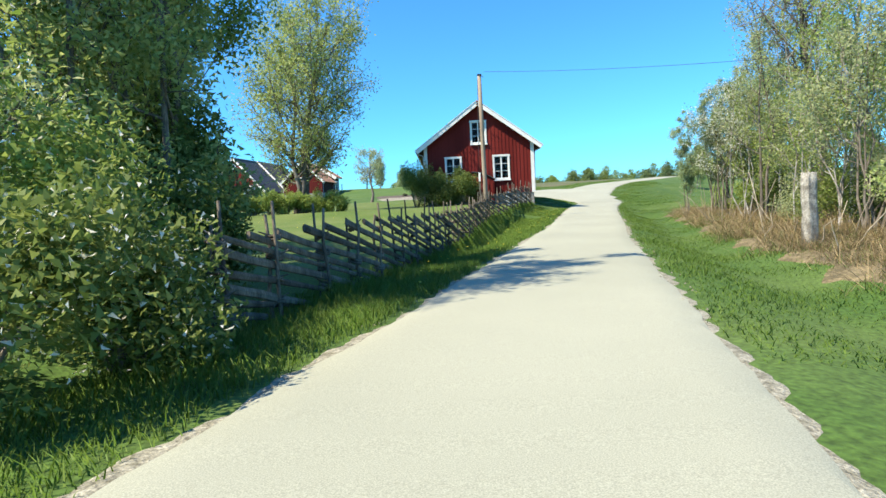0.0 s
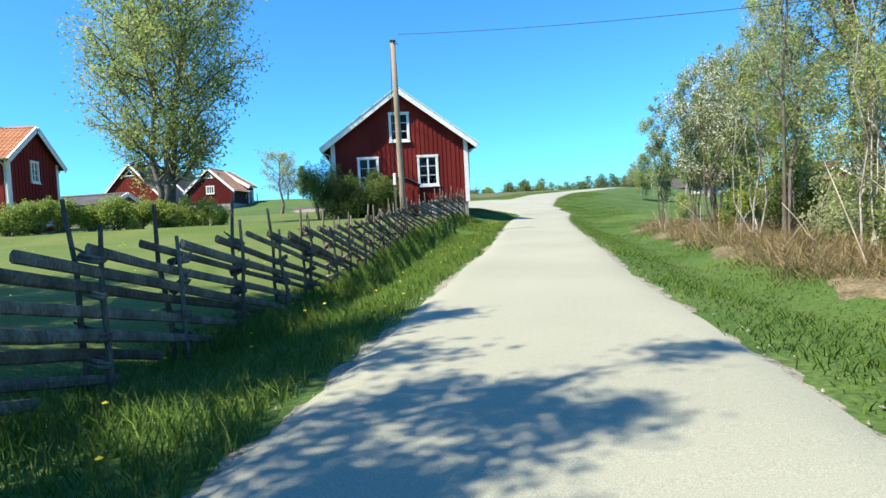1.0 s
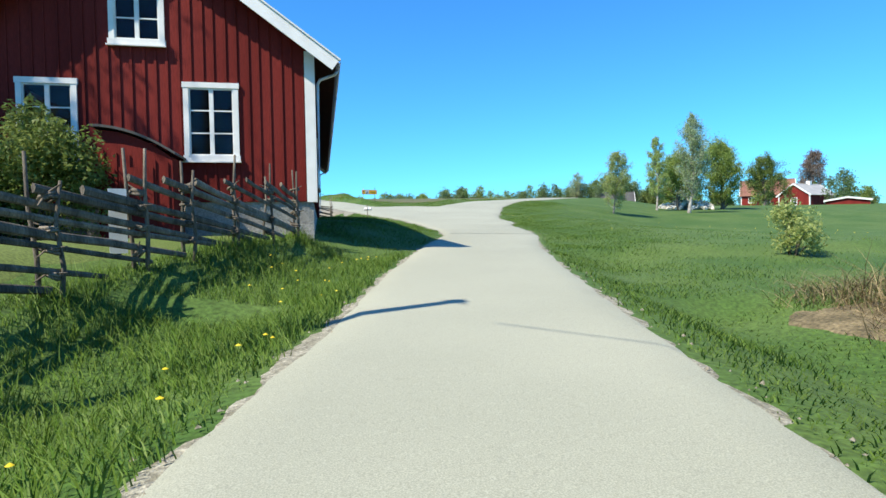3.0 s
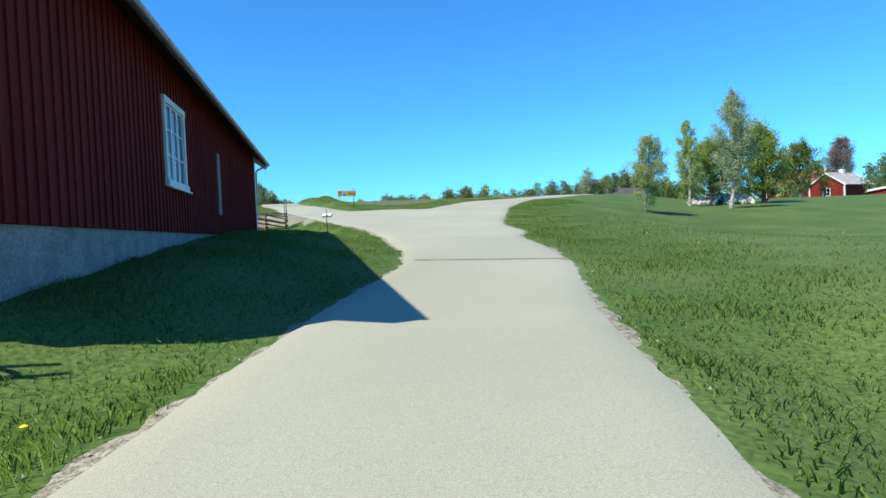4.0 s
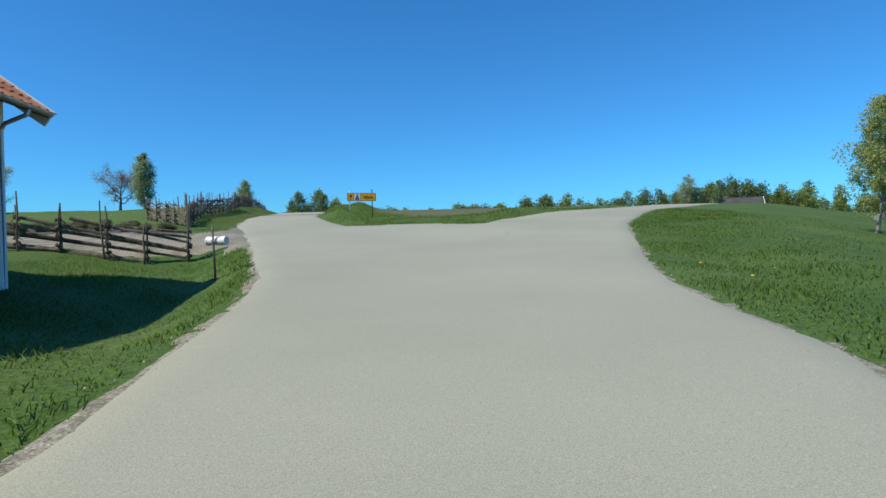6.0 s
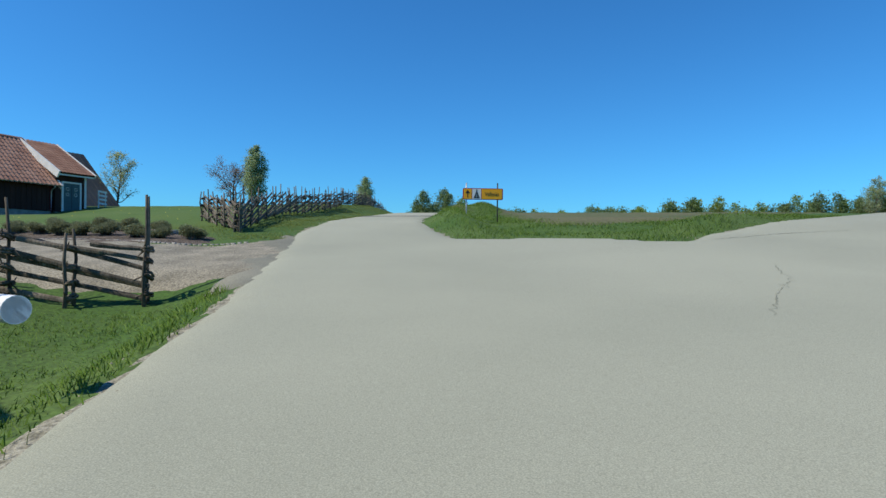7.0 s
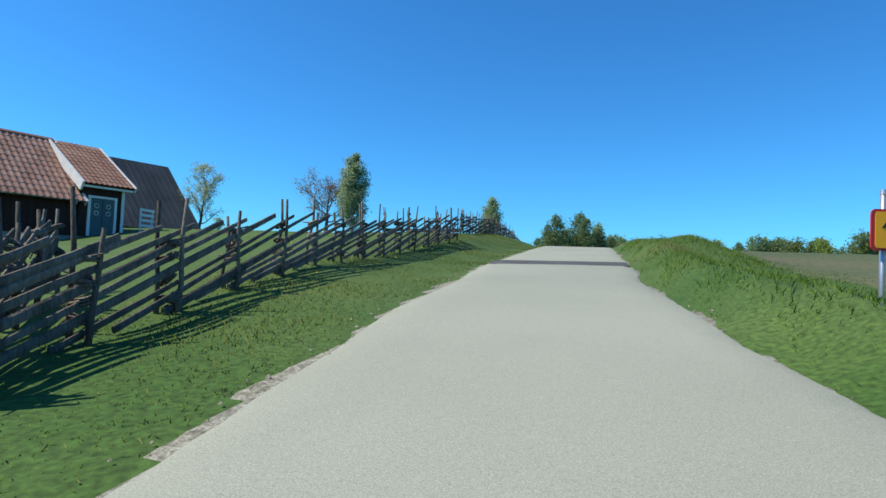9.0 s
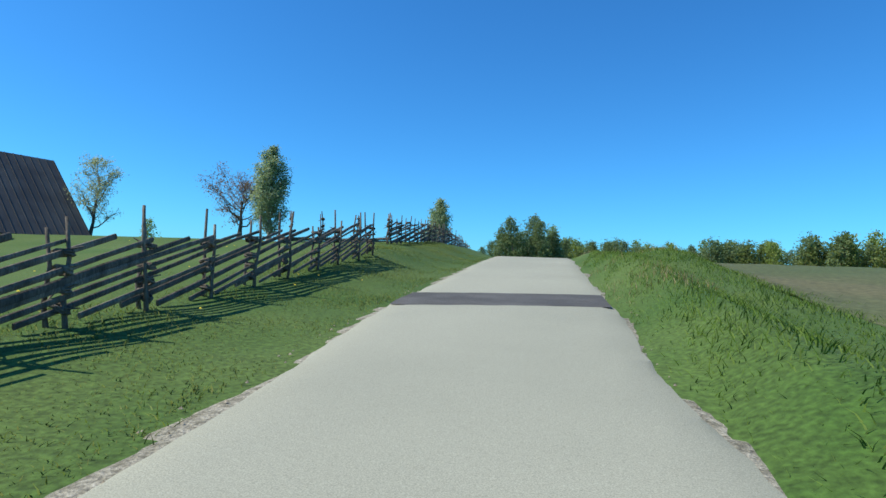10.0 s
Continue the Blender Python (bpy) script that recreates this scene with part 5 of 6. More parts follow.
def bush(name, label, x, y, height, spread, leaves, size, leaf_m, seed, group="", blossom=0.0, lobes=9):
    """A shrub leafy down to the ground: many overlapping uneven lobes of leaves round a few stems."""
    rr = np.random.default_rng(seed)
    e = empty(name, stand(x, y), label, "shrub", group)
    vs, fs, k = [], [], 0
    lob = []
    for i in range(lobes):
        a, r = i * 2.4 + rr.uniform(-0.4, 0.4), spread * rr.uniform(0.15, 0.75)
        zc = height * rr.uniform(0.22, 0.78) * (1.1 - 0.45 * r / spread)
        lob.append((r * np.cos(a), r * np.sin(a), zc, spread * rr.uniform(0.32, 0.55), height * rr.uniform(0.2, 0.34)))
        v, f = tube(np.array([(0.1 * np.cos(a), 0.1 * np.sin(a), -0.1), (0.5 * r * np.cos(a), 0.5 * r * np.sin(a), zc * 0.5), (r * np.cos(a), r * np.sin(a), zc)]), [0.03, 0.02, 0.006], 5, False)
        vs.append(v)
        fs.append(f + k)
        k += len(v)
    piece("trunk", smooth(fast_mesh("trunk", np.concatenate(vs), np.concatenate(fs), M_BARK)), e)
    L = np.array(lob)
    pk = rr.integers(0, lobes, leaves)
    n = rr.normal(0, 1, (leaves, 3))
    n /= np.linalg.norm(n, axis=1, keepdims=True)
    rad = rr.uniform(0, 1, (leaves, 1)) ** 0.45 * (1 + 0.22 * np.sin(7 * n[:, :1] + pk[:, None]) * np.sin(6 * n[:, 2:] + 2.0 * pk[:, None]))
    c = L[pk, :3] + n * rad * np.stack([L[pk, 3], L[pk, 3], L[pk, 4]], -1)
    c[:, 2] = np.abs(c[:, 2]) + 0.02
    nb = int(leaves * blossom)
    lv, lf = leaf_mesh(c[nb:], size, rr)
    piece("crown", fast_mesh("crown", lv, lf, leaf_m), e)
    if nb:
        lv, lf = leaf_mesh(c[:nb], size * 0.8, rr)
        piece("blossom", fast_mesh("blossom", lv, lf, M_BLOSSOM), e, "small white flowers")
    return e


for x, y, hh, sp, mm, sd in ((6.6, 14.6, 2.2, 1.5, M_LEAF_MID, 141), (7.6, 18.0, 2.0, 1.5, M_LEAF_GREY, 142), (6.0, 11.8, 2.4, 1.4, M_LEAF_DARK, 143), (5.0, 8.6, 2.6, 1.5, M_LEAF_BIRCH, 144), (9.0, 21.5, 2.0, 1.6, M_LEAF_DARK, 145), (9.0, 15.5, 3.2, 1.8, M_LEAF_GREY, 146), (6.4, 4.8, 3.0, 1.8, M_LEAF, 147), (11.0, 27.0, 1.6, 1.3, M_LEAF, 148), (9.1, 22.8, 3.2, 1.4, M_LEAF_MID, 149), (8.6, 24.3, 1.8, 1.1, M_LEAF, 150)):
    bush("shrub", "leafy undergrowth shrub behind the dry reeds", x, y, hh, sp, 5000, 0.052, mm, sd, "undergrowth by the reeds")
for x, y, hh, sp, mm, sd, bl in ((-9.0, 0.9, 1.9, 1.2, M_LEAF_MID, 24, 0.08), (-9.9, 3.2, 2.3, 1.2, M_LEAF_MID, 25, 0.05), (-9.4, -0.6, 2.3, 1.2, M_LEAF_MID, 28, 0.06), (-10.4, 1.6, 3.4, 1.5, M_LEAF, 29, 0.06)):
    bush("shrub", "dense leafy roadside shrub with small white flowers", x, y, hh, sp, 9000, 0.042, mm, sd, "thicket by the lane", bl)
bush("shrub", "sparse yellow-green willow shrub at the edge of the reeds", 12.2, 35.2, 1.5, 0.9, 2600, 0.05, M_LEAF_BROWN, 151)
bush("shrub", "tall leafy shrub at the edge of the thicket", -9.95, 4.6, 3.6, 0.75, 14000, 0.045, M_LEAF_MID, 64, "thicket by the lane")
bush("shrub", "dense green shrub in front of the red gable", -5.4, 34.3, 3.0, 1.5, 16000, 0.05, M_LEAF_MID, 61)
bush("shrub", "tall dark shrub at the corner of the red house", -8.1, 34.7, 3.7, 1.35, 24000, 0.035, M_LEAF_MID, 62)
bush("shrub", "dark green shrub below the gable", -6.6, 33.6, 2.2, 1.2, 10000, 0.05, M_LEAF_DARK, 63)
for i in range(9):
    x, y = -20.6 + 0.9 * i, 29.9 + 0.42 * i
    bush("hedge_shrub", "leafy yellow-green hedge shrub on the lawn", x, y, 1.65, 0.95, 6500, 0.05, M_LEAF, 70 + i, group="garden hedge")
herb = bush("herb_shrub", "low grey-green rounded shrub in the planting bed", -2.7, 68.8, 0.31, 0.32, 6500, 0.016, M_HERB, 80, group="bed shrubs", lobes=16)
for x, y in ((-1.95, 68.5), (-3.4, 68.4), (-4.35, 68.6), (-5.0, 68.55), (-5.8, 68.8), (-6.3, 70.0), (-6.2, 70.8), (-5.1, 70.4), (-3.8, 69.9), (-6.7, 69.0), (-7.2, 70.2), (-7.6, 69.2), (-8.4, 70.0), (-9.2, 69.2), (-10.4, 69.8), (-11.4, 69.6)):
    copy_thing(herb, stand(x, y + 0.4, x * 77, 0.02, 0.85 + 0.3 * abs(math.sin(x * 9))))

# far woods: a few kinds, repeated along the skyline
KINDS = [tree("far_tree", "distant leafy tree on the skyline", "tree", stand(30 + i * 14, 226 + i * 3, 0, -0.4), 11 + 1.5 * (i % 3), 0.25, 2.7 + 0.7 * (i % 2), 0.03, 16, 1000, 0.36, mm, M_BARK, 90 + i, upright=0.6 + 0.15 * (i % 3), twigs=1, puff=0.6, sides=3, group="distant woods")
         for i, mm in enumerate((M_FAR, M_FAR, M_LEAF, M_FAR, M_LEAF_MID))]
KINDS.append(tree("far_tree", "distant tall birch beyond the crest", "tree", stand(100, 240, 0, -0.4), 12.5, 0.2, 2.3, 0.02, 30, 3000, 0.24, M_FAR, M_BARK, 97, taper=0.1, upright=0.8, twigs=2, puff=0.6, sides=3, group="distant woods"))
wood = random.Random(12)
for i in range(290):
    u = i / 289
    x = -28 + 240 * u ** 1.1 + wood.uniform(-2, 2)
    y = 224 + 8 * math.sin(u * 9) + wood.uniform(0, 26) - 30 * u
    clump = abs(math.sin(u * 31.0)) * abs(math.sin(u * 11.0 + 1))
    copy_thing(KINDS[wood.choice((0, 1, 2, 3, 4, 5))], stand(x, y, wood.uniform(0, 360), -0.5, 0.72 + 0.2 * clump + wood.uniform(-0.06, 0.1)))
for x, y, s in ((-17.5, 186, 0.92), (-19.5, 187, 0.78), (-15.6, 189, 0.98), (-13.6, 187, 0.86), (-21.4, 190, 0.7), (-11.6, 190, 0.74), (-23.4, 192, 0.6), (-9.6, 191, 0.62), (-25.4, 195, 0.52), (-5, 200, 0.5), (-30, 198, 0.5)):
    copy_thing(KINDS[5], stand(x, y, wood.uniform(0, 360), -0.4, s))
for x, y, s in ((85, 191, 0.55), (93, 199, 0.62), (104, 146, 0.75), (116, 140, 0.6), (94, 112, 0.6), (124, 138, 0.7), (98, 118, 0.55), (82, 112, 0.4), (90, 126, 0.4)):
    copy_thing(KINDS[wood.randrange(5)], stand(x, y, wood.uniform(0, 360), -0.2, s))
for x, y, s in ((-60, 190, 0.6), (-75, 200, 0.5), (-90, 170, 0.6), (-120, 160, 0.8), (-70, 120, 0.6), (-55, 60, 0.8), (-48, 70, 0.7), (-60, 45, 0.9), (-45, 55, 0.7)):
    copy_thing(KINDS[wood.randrange(5)], stand(x, y, wood.uniform(0, 360), -0.2, s))


def blades(name, label, count, area, keep, height, width, material, seed, clump=0.0, fall=(0.1, 0.7)):
    """A sward of single bent blades, softly rounded. keep(x, y) gives the share that grows at a place."""
    rr = np.random.default_rng(seed)
    x0, x1, y0, y1 = area
    x, y = rr.uniform(x0, x1, count), rr.uniform(y0, y1, count)
    if clump:
        cx, cy = rr.uniform(x0, x1, count // 14 + 1), rr.uniform(y0, y1, count // 14 + 1)
        k = rr.integers(0, len(cx), count)
        x, y = cx[k] + rr.normal(0, clump, count), cy[k] + rr.normal(0, clump, count)
    ok = rr.random(count) < keep(x, y)
    x, y = x[ok], y[ok]
    n = len(x)
    z = land(x, y) - 0.02
    h = height * rr.uniform(0.45, 1.3, n) * (0.75 + 0.35 * wobble(x, y, 0.8))
    a = rr.uniform(0, 2 * np.pi, n)
    lean = h * rr.uniform(fall[0], fall[1], n)
    b = rr.uniform(0, 2 * np.pi, n)
    wx, wy = width * np.cos(a), width * np.sin(a)
    lx, ly = lean * np.cos(b), lean * np.sin(b)
    v = np.empty((n, 5, 3))
    v[:, 0] = np.stack([x - wx, y - wy, z], -1)
    v[:, 1] = np.stack([x + wx, y + wy, z], -1)
    v[:, 2] = np.stack([x + wx * 0.7 + lx * 0.35, y + wy * 0.7 + ly * 0.35, z + h * 0.6], -1)
    v[:, 3] = np.stack([x - wx * 0.7 + lx * 0.35, y - wy * 0.7 + ly * 0.35, z + h * 0.6], -1)
    v[:, 4] = np.stack([x + lx, y + ly, z + h], -1)
    i = np.arange(n)[:, None] * 5
    f = np.concatenate([i + np.array([[0, 1, 2]]), i + np.array([[0, 2, 3]]), i + np.array([[3, 2, 4]])])
    me = smooth(fast_mesh(name, v.reshape(-1, 3), f, material))
    soft = np.repeat(np.stack([0.45 * np.cos(b), 0.45 * np.sin(b), np.ones(n)], -1) / 1.0966, 5, axis=0)
    me.attributes.new("custom_normal", "FLOAT_VECTOR", "POINT").data.foreach_set("vector", soft.astype(np.float32).ravel())
    return tagged(new(name, me), label, "grass", "", "stuff")


def off_tracks(x, y):
    d = np.minimum(np.minimum(road_d(x, y) - 0.17 + 0.08 * wobble(x, y, 1.3), drive_d(x, y)), np.minimum(bed_d(x, y), apron_d(x, y) + 0.1))
    inside = (x > -7.5) & (x < 0) & (y > 36) & (y < 57.4)
    return np.where(inside, 0, sstep(-0.14, 0.12, d))


def right_of_arm(x, y):
    return np.where(x > 0.3 - (y - 77) * 0.06, 1, 0)


blades("verge_grass", "lush green verge grass beside the lane", 420000, (-12, 3, -6, 36), lambda x, y: off_tracks(x, y) * sstep(6.0, 4.0, road_d(x, y)) * np.where((x < -3.9 + 0.26 * (y - 6.5)) & (x > np.interp(y, [2.0, 13.2, 26.0, 35.4], [-9.2, -6.5, -4.2, -0.6])), 1, 0), 0.19, 0.006, M_BLADE, 201, fall=(0.2, 1.0))
blades("meadow_grass", "green meadow grass across the road", 800000, (-4, 26, 0, 72), lambda x, y: off_tracks(x, y) * np.where(x > -3.9 + 0.26 * (y - 6.5), 1, 0) * (0.85 * sstep(6, 0.5, road_d(x, y)) + 0.15 * sstep(14, 4, road_d(x, y))), 0.095, 0.007, M_BLADE, 202, fall=(0.4, 1.3))
blades("house_grass", "grass in the shade of the red house", 95000, (-2, 6, 35, 63), lambda x, y: off_tracks(x, y) * np.where(x < 6.5, 1, 0), 0.1, 0.006, M_BLADE, 203, fall=(0.4, 1.3))
blades("bank_grass", "long grass on the bank by the sign", 180000, (0, 22, 69, 112), lambda x, y: off_tracks(x, y) * right_of_arm(x, y) * sstep(5.0, 3.0, road_d(x, y)), 0.13, 0.007, M_BLADE, 204, fall=(0.4, 1.3))
blades("fence_grass", "grass under the upper fence", 150000, (-9, 2, 69, 104), lambda x, y: off_tracks(x, y) * (1 - right_of_arm(x, y)) * sstep(5.5, 3.5, road_d(x, y)), 0.07, 0.006, M_BLADE_LIGHT, 205, fall=(0.4, 1.3))
blades("lawn_grass", "short lawn grass in the garden", 28000, (-20, 0, 6, 36), lambda x, y: np.where(lawn_d(x, y) < 0, 1, 0), 0.045, 0.006, M_BLADE_LIGHT, 206)
FENCE_FOOT = [(-8.27, 2.0, 0.18), (-5.85, 13.2, 0.18), (-3.62, 26.0, 0.2), (-0.1, 35.3, 0.2)]
blades("tall_grass", "long uncut grass along the foot of the pole fence", 150000, (-9.5, 1, 1.5, 36), lambda x, y: sstep(0.55, -0.1, line_dist(x, y, FENCE_FOOT)) * sstep(0.2, 0.6, road_d(x, y)), 0.34, 0.004, M_BLADE, 211, clump=0.12, fall=(0.1, 0.9))
blades("dry_grass", "patches of dry yellowish grass on the bank", 26000, (-1, 9, 80, 116), lambda x, y: off_tracks(x, y) * right_of_arm(x, y) * sstep(4.0, 2.0, road_d(x, y)) * sstep(0.0, 0.5, wobble(x, y, 0.35)), 0.24, 0.004, M_REED, 209)
REED_D = lambda x, y: sstep(2.5, 3.4, road_d(x, y) + 0.5 * wobble(x, y, 0.8)) * sstep(8.5, 5.5, road_d(x, y)) * np.where(x > -1, 1, 0)
sheet("reed_litter", lambda x, y: np.maximum(np.maximum(2.7 - road_d(x, y), road_d(x, y) - 8.5), np.maximum(-1 - x, np.maximum(3 - y, y - 29))) + 0.35 * wobble(x, y, 0.8) + 0.12 * wobble(x, y, 2.9), 0.02, (-2, 14, 1, 32), 0.3, M_LITTER, "brown trampled litter under the dry reeds", "ground", drop=0.05)
blades("reeds", "matted dry straw-coloured reeds by the ditch", 115000, (-1, 12, 2, 30), REED_D, 0.34, 0.005, M_REED, 207, clump=0.45, fall=(0.8, 3.2))
blades("reeds", "broken upright dry reeds by the ditch", 8500, (-1, 12, 3, 29), REED_D, 0.8, 0.005, M_REED, 208, clump=0.16, fall=(0.1, 1.4))
blades("ditch_grass", "fresh green grass growing up through the reeds", 26000, (-1, 12, 2, 30), REED_D, 0.3, 0.004, M_BLADE, 210, clump=0.4, fall=(0.1, 0.8))


# ---- small things ----
def rough_stone(name, label, m, w, d, h, seed, category="stone", group="", cuts=3, rough=0.12, material=None):
    """A block of rough stone with rounded, uneven faces."""
    rr = np.random.default_rng(seed)
    bm = box_bm(-w / 2, w / 2, -d / 2, d / 2, -0.2, h)
    bmesh.ops.subdivide_edges(bm, edges=bm.edges[:], cuts=cuts, use_grid_fill=True)
    for v in bm.verts:
        t = np.array([v.co.x / (w / 2), v.co.y / (d / 2)])
        k = 1 - 0.12 * max(0.0, np.abs(t).min()) ** 2
        v.co.x, v.co.y = v.co.x * k + rr.normal(0, rough * w * 0.25), v.co.y * k + rr.normal(0, rough * d * 0.25)
        v.co.z += rr.normal(0, rough * 0.06)
    me = bpy.data.meshes.new(name)
    bm.to_mesh(me)
    bm.free()
    me.materials.append(material or M_STONE)
    ob = new(name, smooth(me))
    ob.matrix_basis = m
    return tagged(ob, label, category, group)


M_GRANITE = mat("lichened granite", (0.36, 0.35, 0.31), (0.16, 0.15, 0.13), 7, 0.95, 0.9, 30, fine=0.35, rand=0)
rough_stone("stone_post", "old granite gatepost with pale lichen beside the reeds", stand(2.3, 9.3, 12), 0.29, 0.24, 1.62, 5, "gatepost", cuts=5, material=M_GRANITE)


def stone_heap(x, y, length, seed):
    """A long heap of pale field stones."""
    rr = random.Random(seed)
    e = empty("stone_heap", stand(x, y, -25), "long heap of pale field stones under the meadow trees", "stones")
    kinds = []
    for i in range(4):
        bm = bmesh.new()
        bmesh.ops.create_icosphere(bm, subdivisions=1, radius=0.5)
        for v in bm.verts:
            v.co *= rr.uniform(0.75, 1.15)
        me = bpy.data.meshes.new("stone")
        bm.to_mesh(me)
        bm.free()
        me.materials.append(M_PALESTONE)
        kinds.append(flat_faced(me))
    for i in range(150):
        u = rr.uniform(-1, 1)
        top = 1.15 * (1 - u * u) ** 0.6
        v = rr.uniform(-1, 1)
        z = top * (1 - abs(v)) * rr.uniform(0.75, 1.0)
        px, py = u * length / 2, v * 1.3
        ob = piece("stone", kinds[i % 4], e)
        g = land_at(x, y)
        sc = rr.uniform(0.35, 0.8)
        ob.matrix_basis = Matrix.LocRotScale((px, py, z + 0.05), Euler((rr.uniform(0, 6), rr.uniform(0, 6), rr.uniform(0, 6))), (sc * rr.uniform(0.8, 1.5), sc, sc * 0.7))


M_PALESTONE = mat("sun-bleached field stone", (0.40, 0.38, 0.33), (0.62, 0.59, 0.52), 1.5, 0.9, 0.5, 25, fine=0.25, rand=0.25)
stone_heap(45.2, 88.0, 6.5, 3)

def drive_edge(x):
    ys = np.arange(66.0, 70.5, 0.02)
    return float(ys[np.argmax(drive_d(np.full(ys.shape, x), ys) > 0.04)])


kerb = rough_stone("cobble", "small pale cobblestone edging the planting bed", stand(-0.3, drive_edge(-0.3)), 0.1, 0.05, 0.018, 40, "cobblestone", "bed edging", cuts=1)
edge = random.Random(6)
for i in range(100):
    x = -0.42 - i * 0.104
    y = drive_edge(x) + edge.uniform(-0.02, 0.02)
    copy_thing(kerb, stand(x, y, edge.uniform(-14, 14), edge.uniform(-0.005, 0.01), edge.uniform(0.8, 1.2)))
rough_stone("flat_stone", "flat stone lying in the planting bed", stand(-3.3, 69.9, 20), 0.55, 0.4, 0.1, 44, "stone", rough=0.2)


def cellar_hatch():
    """A little red boarded lean-to with a bowed roof against the gable."""
    m = pose(-3.55, 36.0, HOUSE_Z - 0.30)
    e = empty("lean_to", m, "small red boarded lean-to with a bowed dark roof on the gable", "shed")
    arc = [(-0.78 + 1.56 * i / 10, 1.75 - 0.42 * (i / 10) ** 2 * 1.3) for i in range(11)]
    bm = bmesh.new()
    prism(bm, [(-0.7, -0.9), (0.7, -0.9)] + [(x * 0.9, z - 0.05) for x, z in arc[::-1]], -1.0, -0.04, lambda u, v, d: (u, d, v))
    part("body", bm, M_RED, e)
    bm = bmesh.new()
    prism(bm, arc + [(x, z + 0.05) for x, z in arc[::-1]], -1.12, -0.035, lambda u, v, d: (u, d, v))
    bmesh.ops.recalc_face_normals(bm, faces=bm.faces[:])
    part("roof", bm, M_SHEET, e, "bowed dark sheet roof")
    for i in range(6):
        x = -0.6 + i * 0.24
        board("batten", e, M_RED, (x, -1.013, -0.6), (0.05, 0.026, 1.9 - 0.05 * i))
    part("door", box_bm(-0.3, 0.34, -1.045, -1.028, -0.6, 0.95), M_RED, e)


cellar_hatch()


def white_gate():
    x, y = -23.3, 92.0
    e = empty("gate", stand(x, y, 105), "short white painted plank gate beside the barn", "gate")
    for px in (-0.5, 0.5):
        board("post", e, M_WHITE, (px, 0, -0.1), (0.08, 0.06, 1.25))
    for k in range(4):
        board("plank", e, M_WHITE, (0, -0.045, 0.2 + 0.27 * k), (1.2, 0.025, 0.13))


white_gate()


def marker_board():
    """A white painted board with a weathered cap, standing upright behind the fence."""
    e = empty("marker_board", stand(-2.47, 30.4, 20), "white painted upright board behind the pole fence", "board")
    board("board", e, M_WHITE, (0, 0, 0.2), (0.21, 0.028, 0.84))
    board("stake", e, M_POLE, (0, 0.045, 0.16), (0.06, 0.05, 0.88))


marker_board()


def stakes():
    """Pale dead stems leaning in the reeds."""
    rr = random.Random(9)
    kinds = [pole_mesh("dead_stem", 1.0, 0.013, 0.006, 77 + k, M_STEM, 0.025) for k in range(4)]
    for i in range(30):
        y = rr.uniform(6.5, 27)
        x = -1.0 + 0.26 * (y - 11) + rr.uniform(3.0, 5.2)
        ob = new("dead_stem", kinds[i % 4])
        ob.matrix_basis = Matrix.LocRotScale((x, y, land_at(x, y) - 0.05), Euler((rr.gauss(0, 0.3), rr.gauss(0, 0.3), rr.uniform(0, 6))), (1.2, 1.2, rr.uniform(0.7, 1.5) if i % 5 else rr.uniform(1.6, 2.3)))
        tagged(ob, "pale dead stem standing among dry reeds", "stem", "dead stems in the reeds")


stakes()


def dandelions():
    """Yellow flower heads on thin stalks, scattered in the verge."""
    rr = np.random.default_rng(15)
    pts = []
    while len(pts) < 250:
        k = rr.integers(0, 4)
        if k == 0:
            y = rr.uniform(4, 35)
            x = np.interp(y, [4, 13.2, 26, 35], [-6.4, -3.9, -0.4, 1.3]) - abs(rr.normal(0, 1.1))
        elif k == 1:
            y, x = rr.uniform(36, 70), rr.uniform(9, 30)
        elif k == 2:
            y, x = rr.uniform(72, 92), rr.uniform(-14, -2)
        else:
            y, x = rr.uniform(8, 30), rr.uniform(-20, -6)
        if road_d(np.array([x]), np.array([y]))[0] > 0.25:
            pts.append((x, y))
    p = np.array(pts)
    z = land(p[:, 0], p[:, 1])
    n = len(p)
    h = rr.uniform(0.10, 0.26, n)
    ang = np.arange(8) * np.pi / 4
    r = rr.uniform(0.016, 0.027, n)
    ring = np.stack([p[:, None, 0] + r[:, None] * np.cos(ang), p[:, None, 1] + r[:, None] * np.sin(ang), np.repeat((z + h)[:, None], 8, 1)], -1)
    top = np.stack([p[:, 0], p[:, 1], z + h + 0.014], -1)[:, None]
    v = np.concatenate([ring, top], 1).reshape(-1, 3)
    i = (np.arange(n) * 9)[:, None, None]
    k = np.arange(8)[None, :, None]
    f = np.concatenate([i + k, i + (k + 1) % 8, np.broadcast_to(i + 8, (n, 8, 1))], 2).reshape(-1, 3)
    tagged(new("dandelions", fast_mesh("dandelions", v, f, M_DANDELION)), "yellow dandelion flowers scattered in the grass", "flowers", "", "stuff")


dandelions()


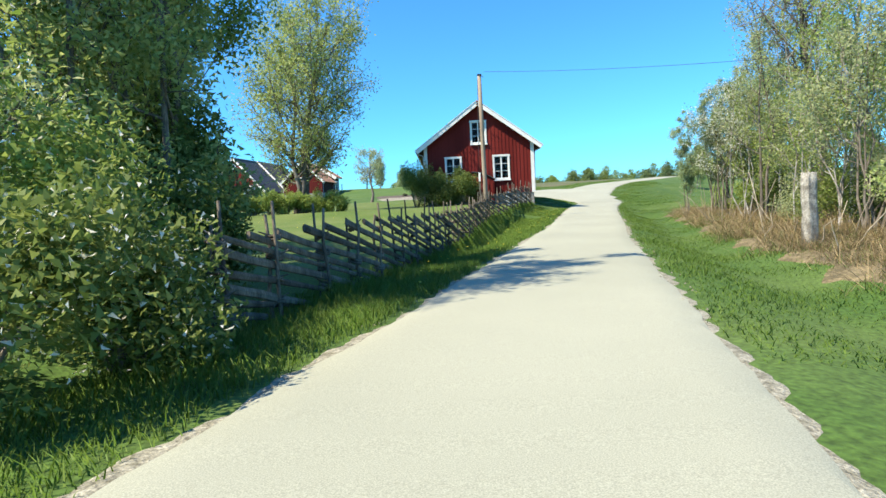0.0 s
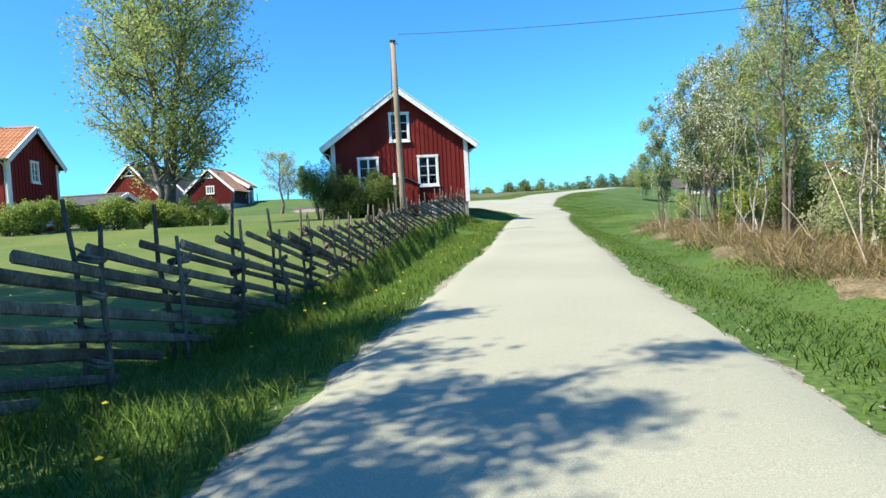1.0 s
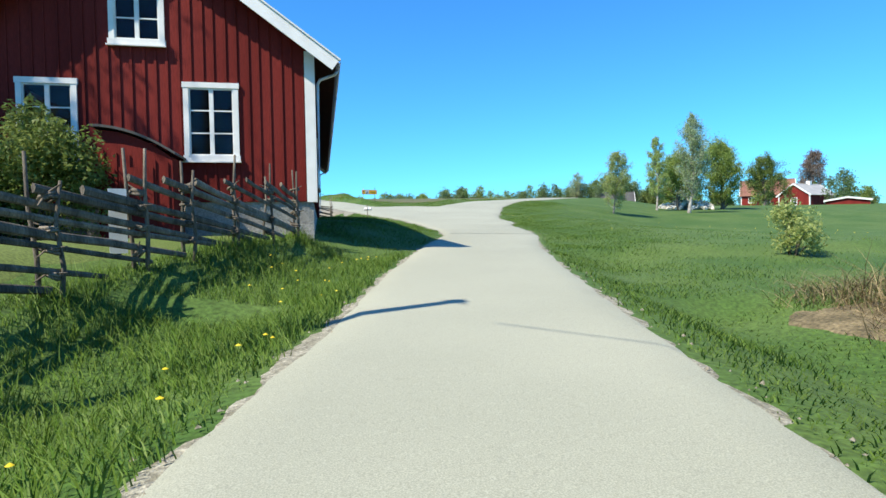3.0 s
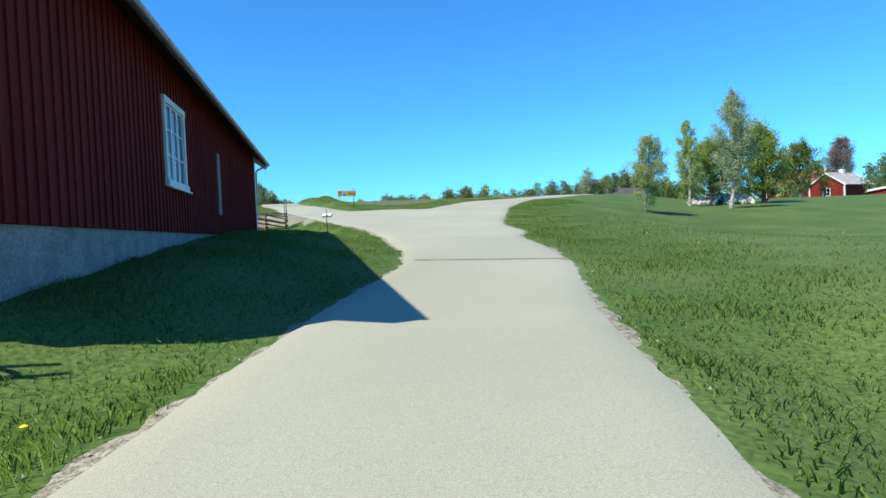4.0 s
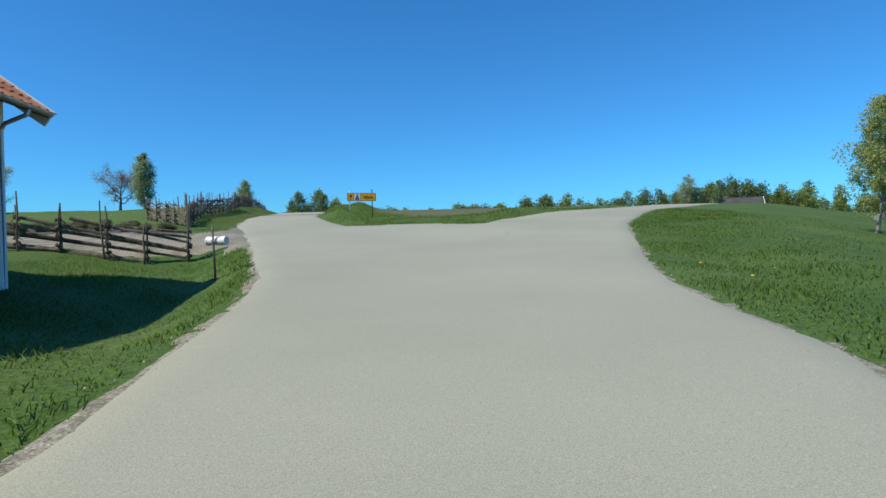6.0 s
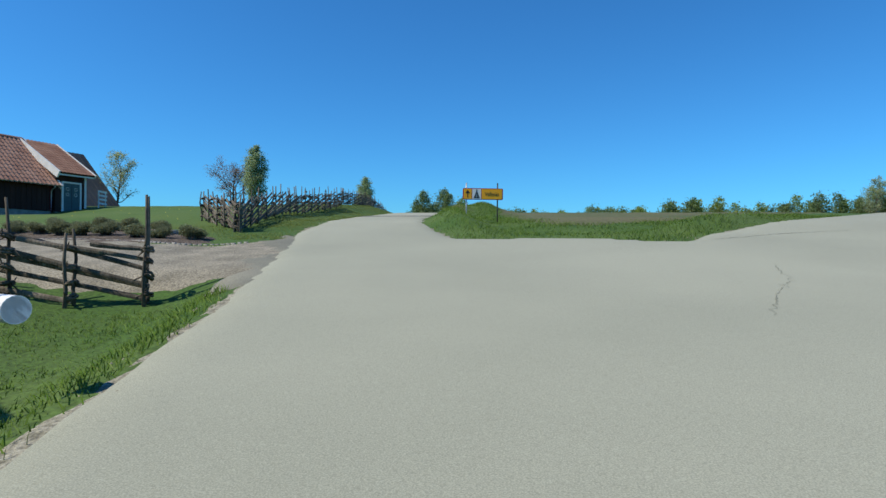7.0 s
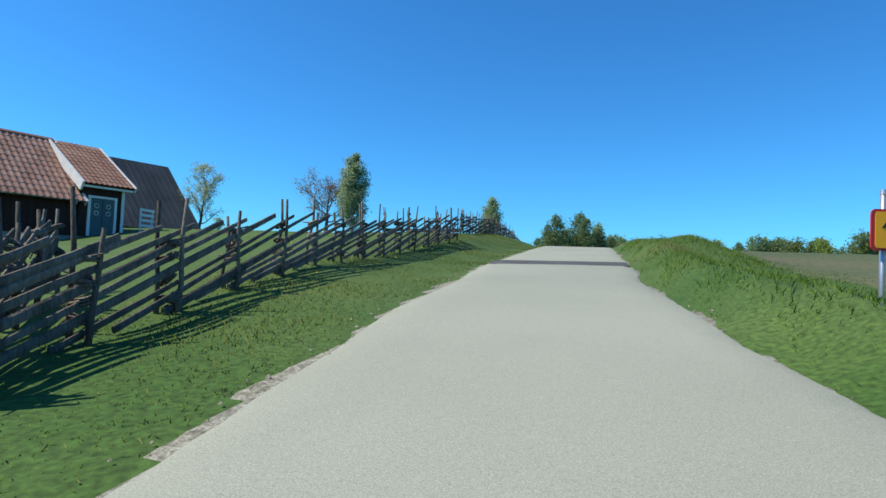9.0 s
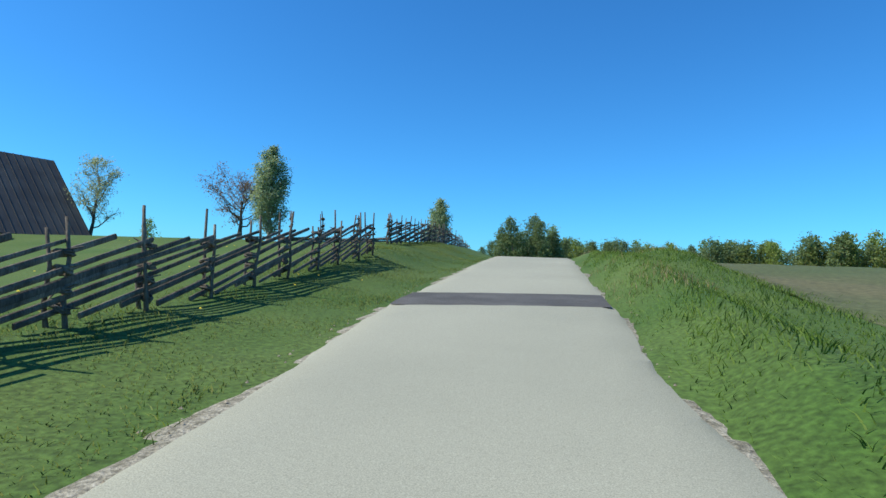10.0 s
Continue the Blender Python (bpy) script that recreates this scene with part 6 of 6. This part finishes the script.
def crack(pts, w, seed):
    """A thin crack drawn as a ragged ribbon a hair above the asphalt."""
    rr = np.random.default_rng(seed)
    p = np.array(pts, dtype=float)
    t = np.linspace(0, len(p) - 1, 46)
    x, y = np.interp(t, range(len(p)), p[:, 0]) + rr.normal(0, 0.03, 46), np.interp(t, range(len(p)), p[:, 1]) + rr.normal(0, 0.03, 46)
    nx, ny = np.gradient(y), -np.gradient(x)
    ln = np.hypot(nx, ny)
    ww = w * rr.uniform(0.3, 1.2, 46)
    v = np.concatenate([np.stack([x + nx / ln * ww, y + ny / ln * ww, land(x, y) + 0.0635], -1), np.stack([x - nx / ln * ww, y - ny / ln * ww, land(x, y) + 0.0635], -1)])
    i = np.arange(45)
    f = np.stack([i, i + 1, i + 47, i + 46], -1)
    tagged(new("asphalt_crack", fast_mesh("asphalt_crack", v, f, M_SEAM)), "thin dark crack in the asphalt", "road crack", "", "structure")


crack([(8.5, 61.6), (9.0, 62.8), (9.5, 63.7), (9.9, 65.2)], 0.005, 1)
crack([(10.2, 69.2), (12.0, 70.6), (14.0, 71.6)], 0.02, 3)


def chippings():
    """Loose gravel along the road's rim and on the drive."""
    rr = np.random.default_rng(33)
    n = 26000
    x, y = rr.uniform(-8, 13, n), rr.uniform(2, 96, n)
    d = road_d(x, y)
    rim = (np.abs(d - 0.08) < 0.2) & (rr.random(n) < 0.8)
    x2, y2 = rr.uniform(-9, 2.5, 16000), rr.uniform(62.5, 70.2, 16000)
    ok = (drive_d(x2, y2) < -0.1) & (road_d(x2, y2) > 0.9)
    x, y = np.concatenate([x[rim], x2[ok]]), np.concatenate([y[rim], y2[ok]])
    m = len(x)
    z = land(x, y) + np.where(road_d(x, y) > 0.5, -0.012, 0.02)
    s = rr.uniform(0.008, 0.026, m)[:, None]
    corner = np.array([(1, 0, 0), (-0.5, 0.87, 0), (-0.5, -0.87, 0), (0, 0, 0.9)]) 
    v = np.stack([x, y, z], -1)[:, None, :] + s[:, None, :] * corner[None] * rr.uniform(0.6, 1.3, (m, 4, 1))
    i = (np.arange(m) * 4)[:, None]
    f = np.concatenate([i + np.array([[0, 1, 3]]), i + np.array([[1, 2, 3]]), i + np.array([[2, 0, 3]])])
    tagged(new("loose_gravel", fast_mesh("loose_gravel", v.reshape(-1, 3), f, M_GRAVEL)), "loose gravel along the edge of the road and drive", "gravel", "", "stuff")


chippings()
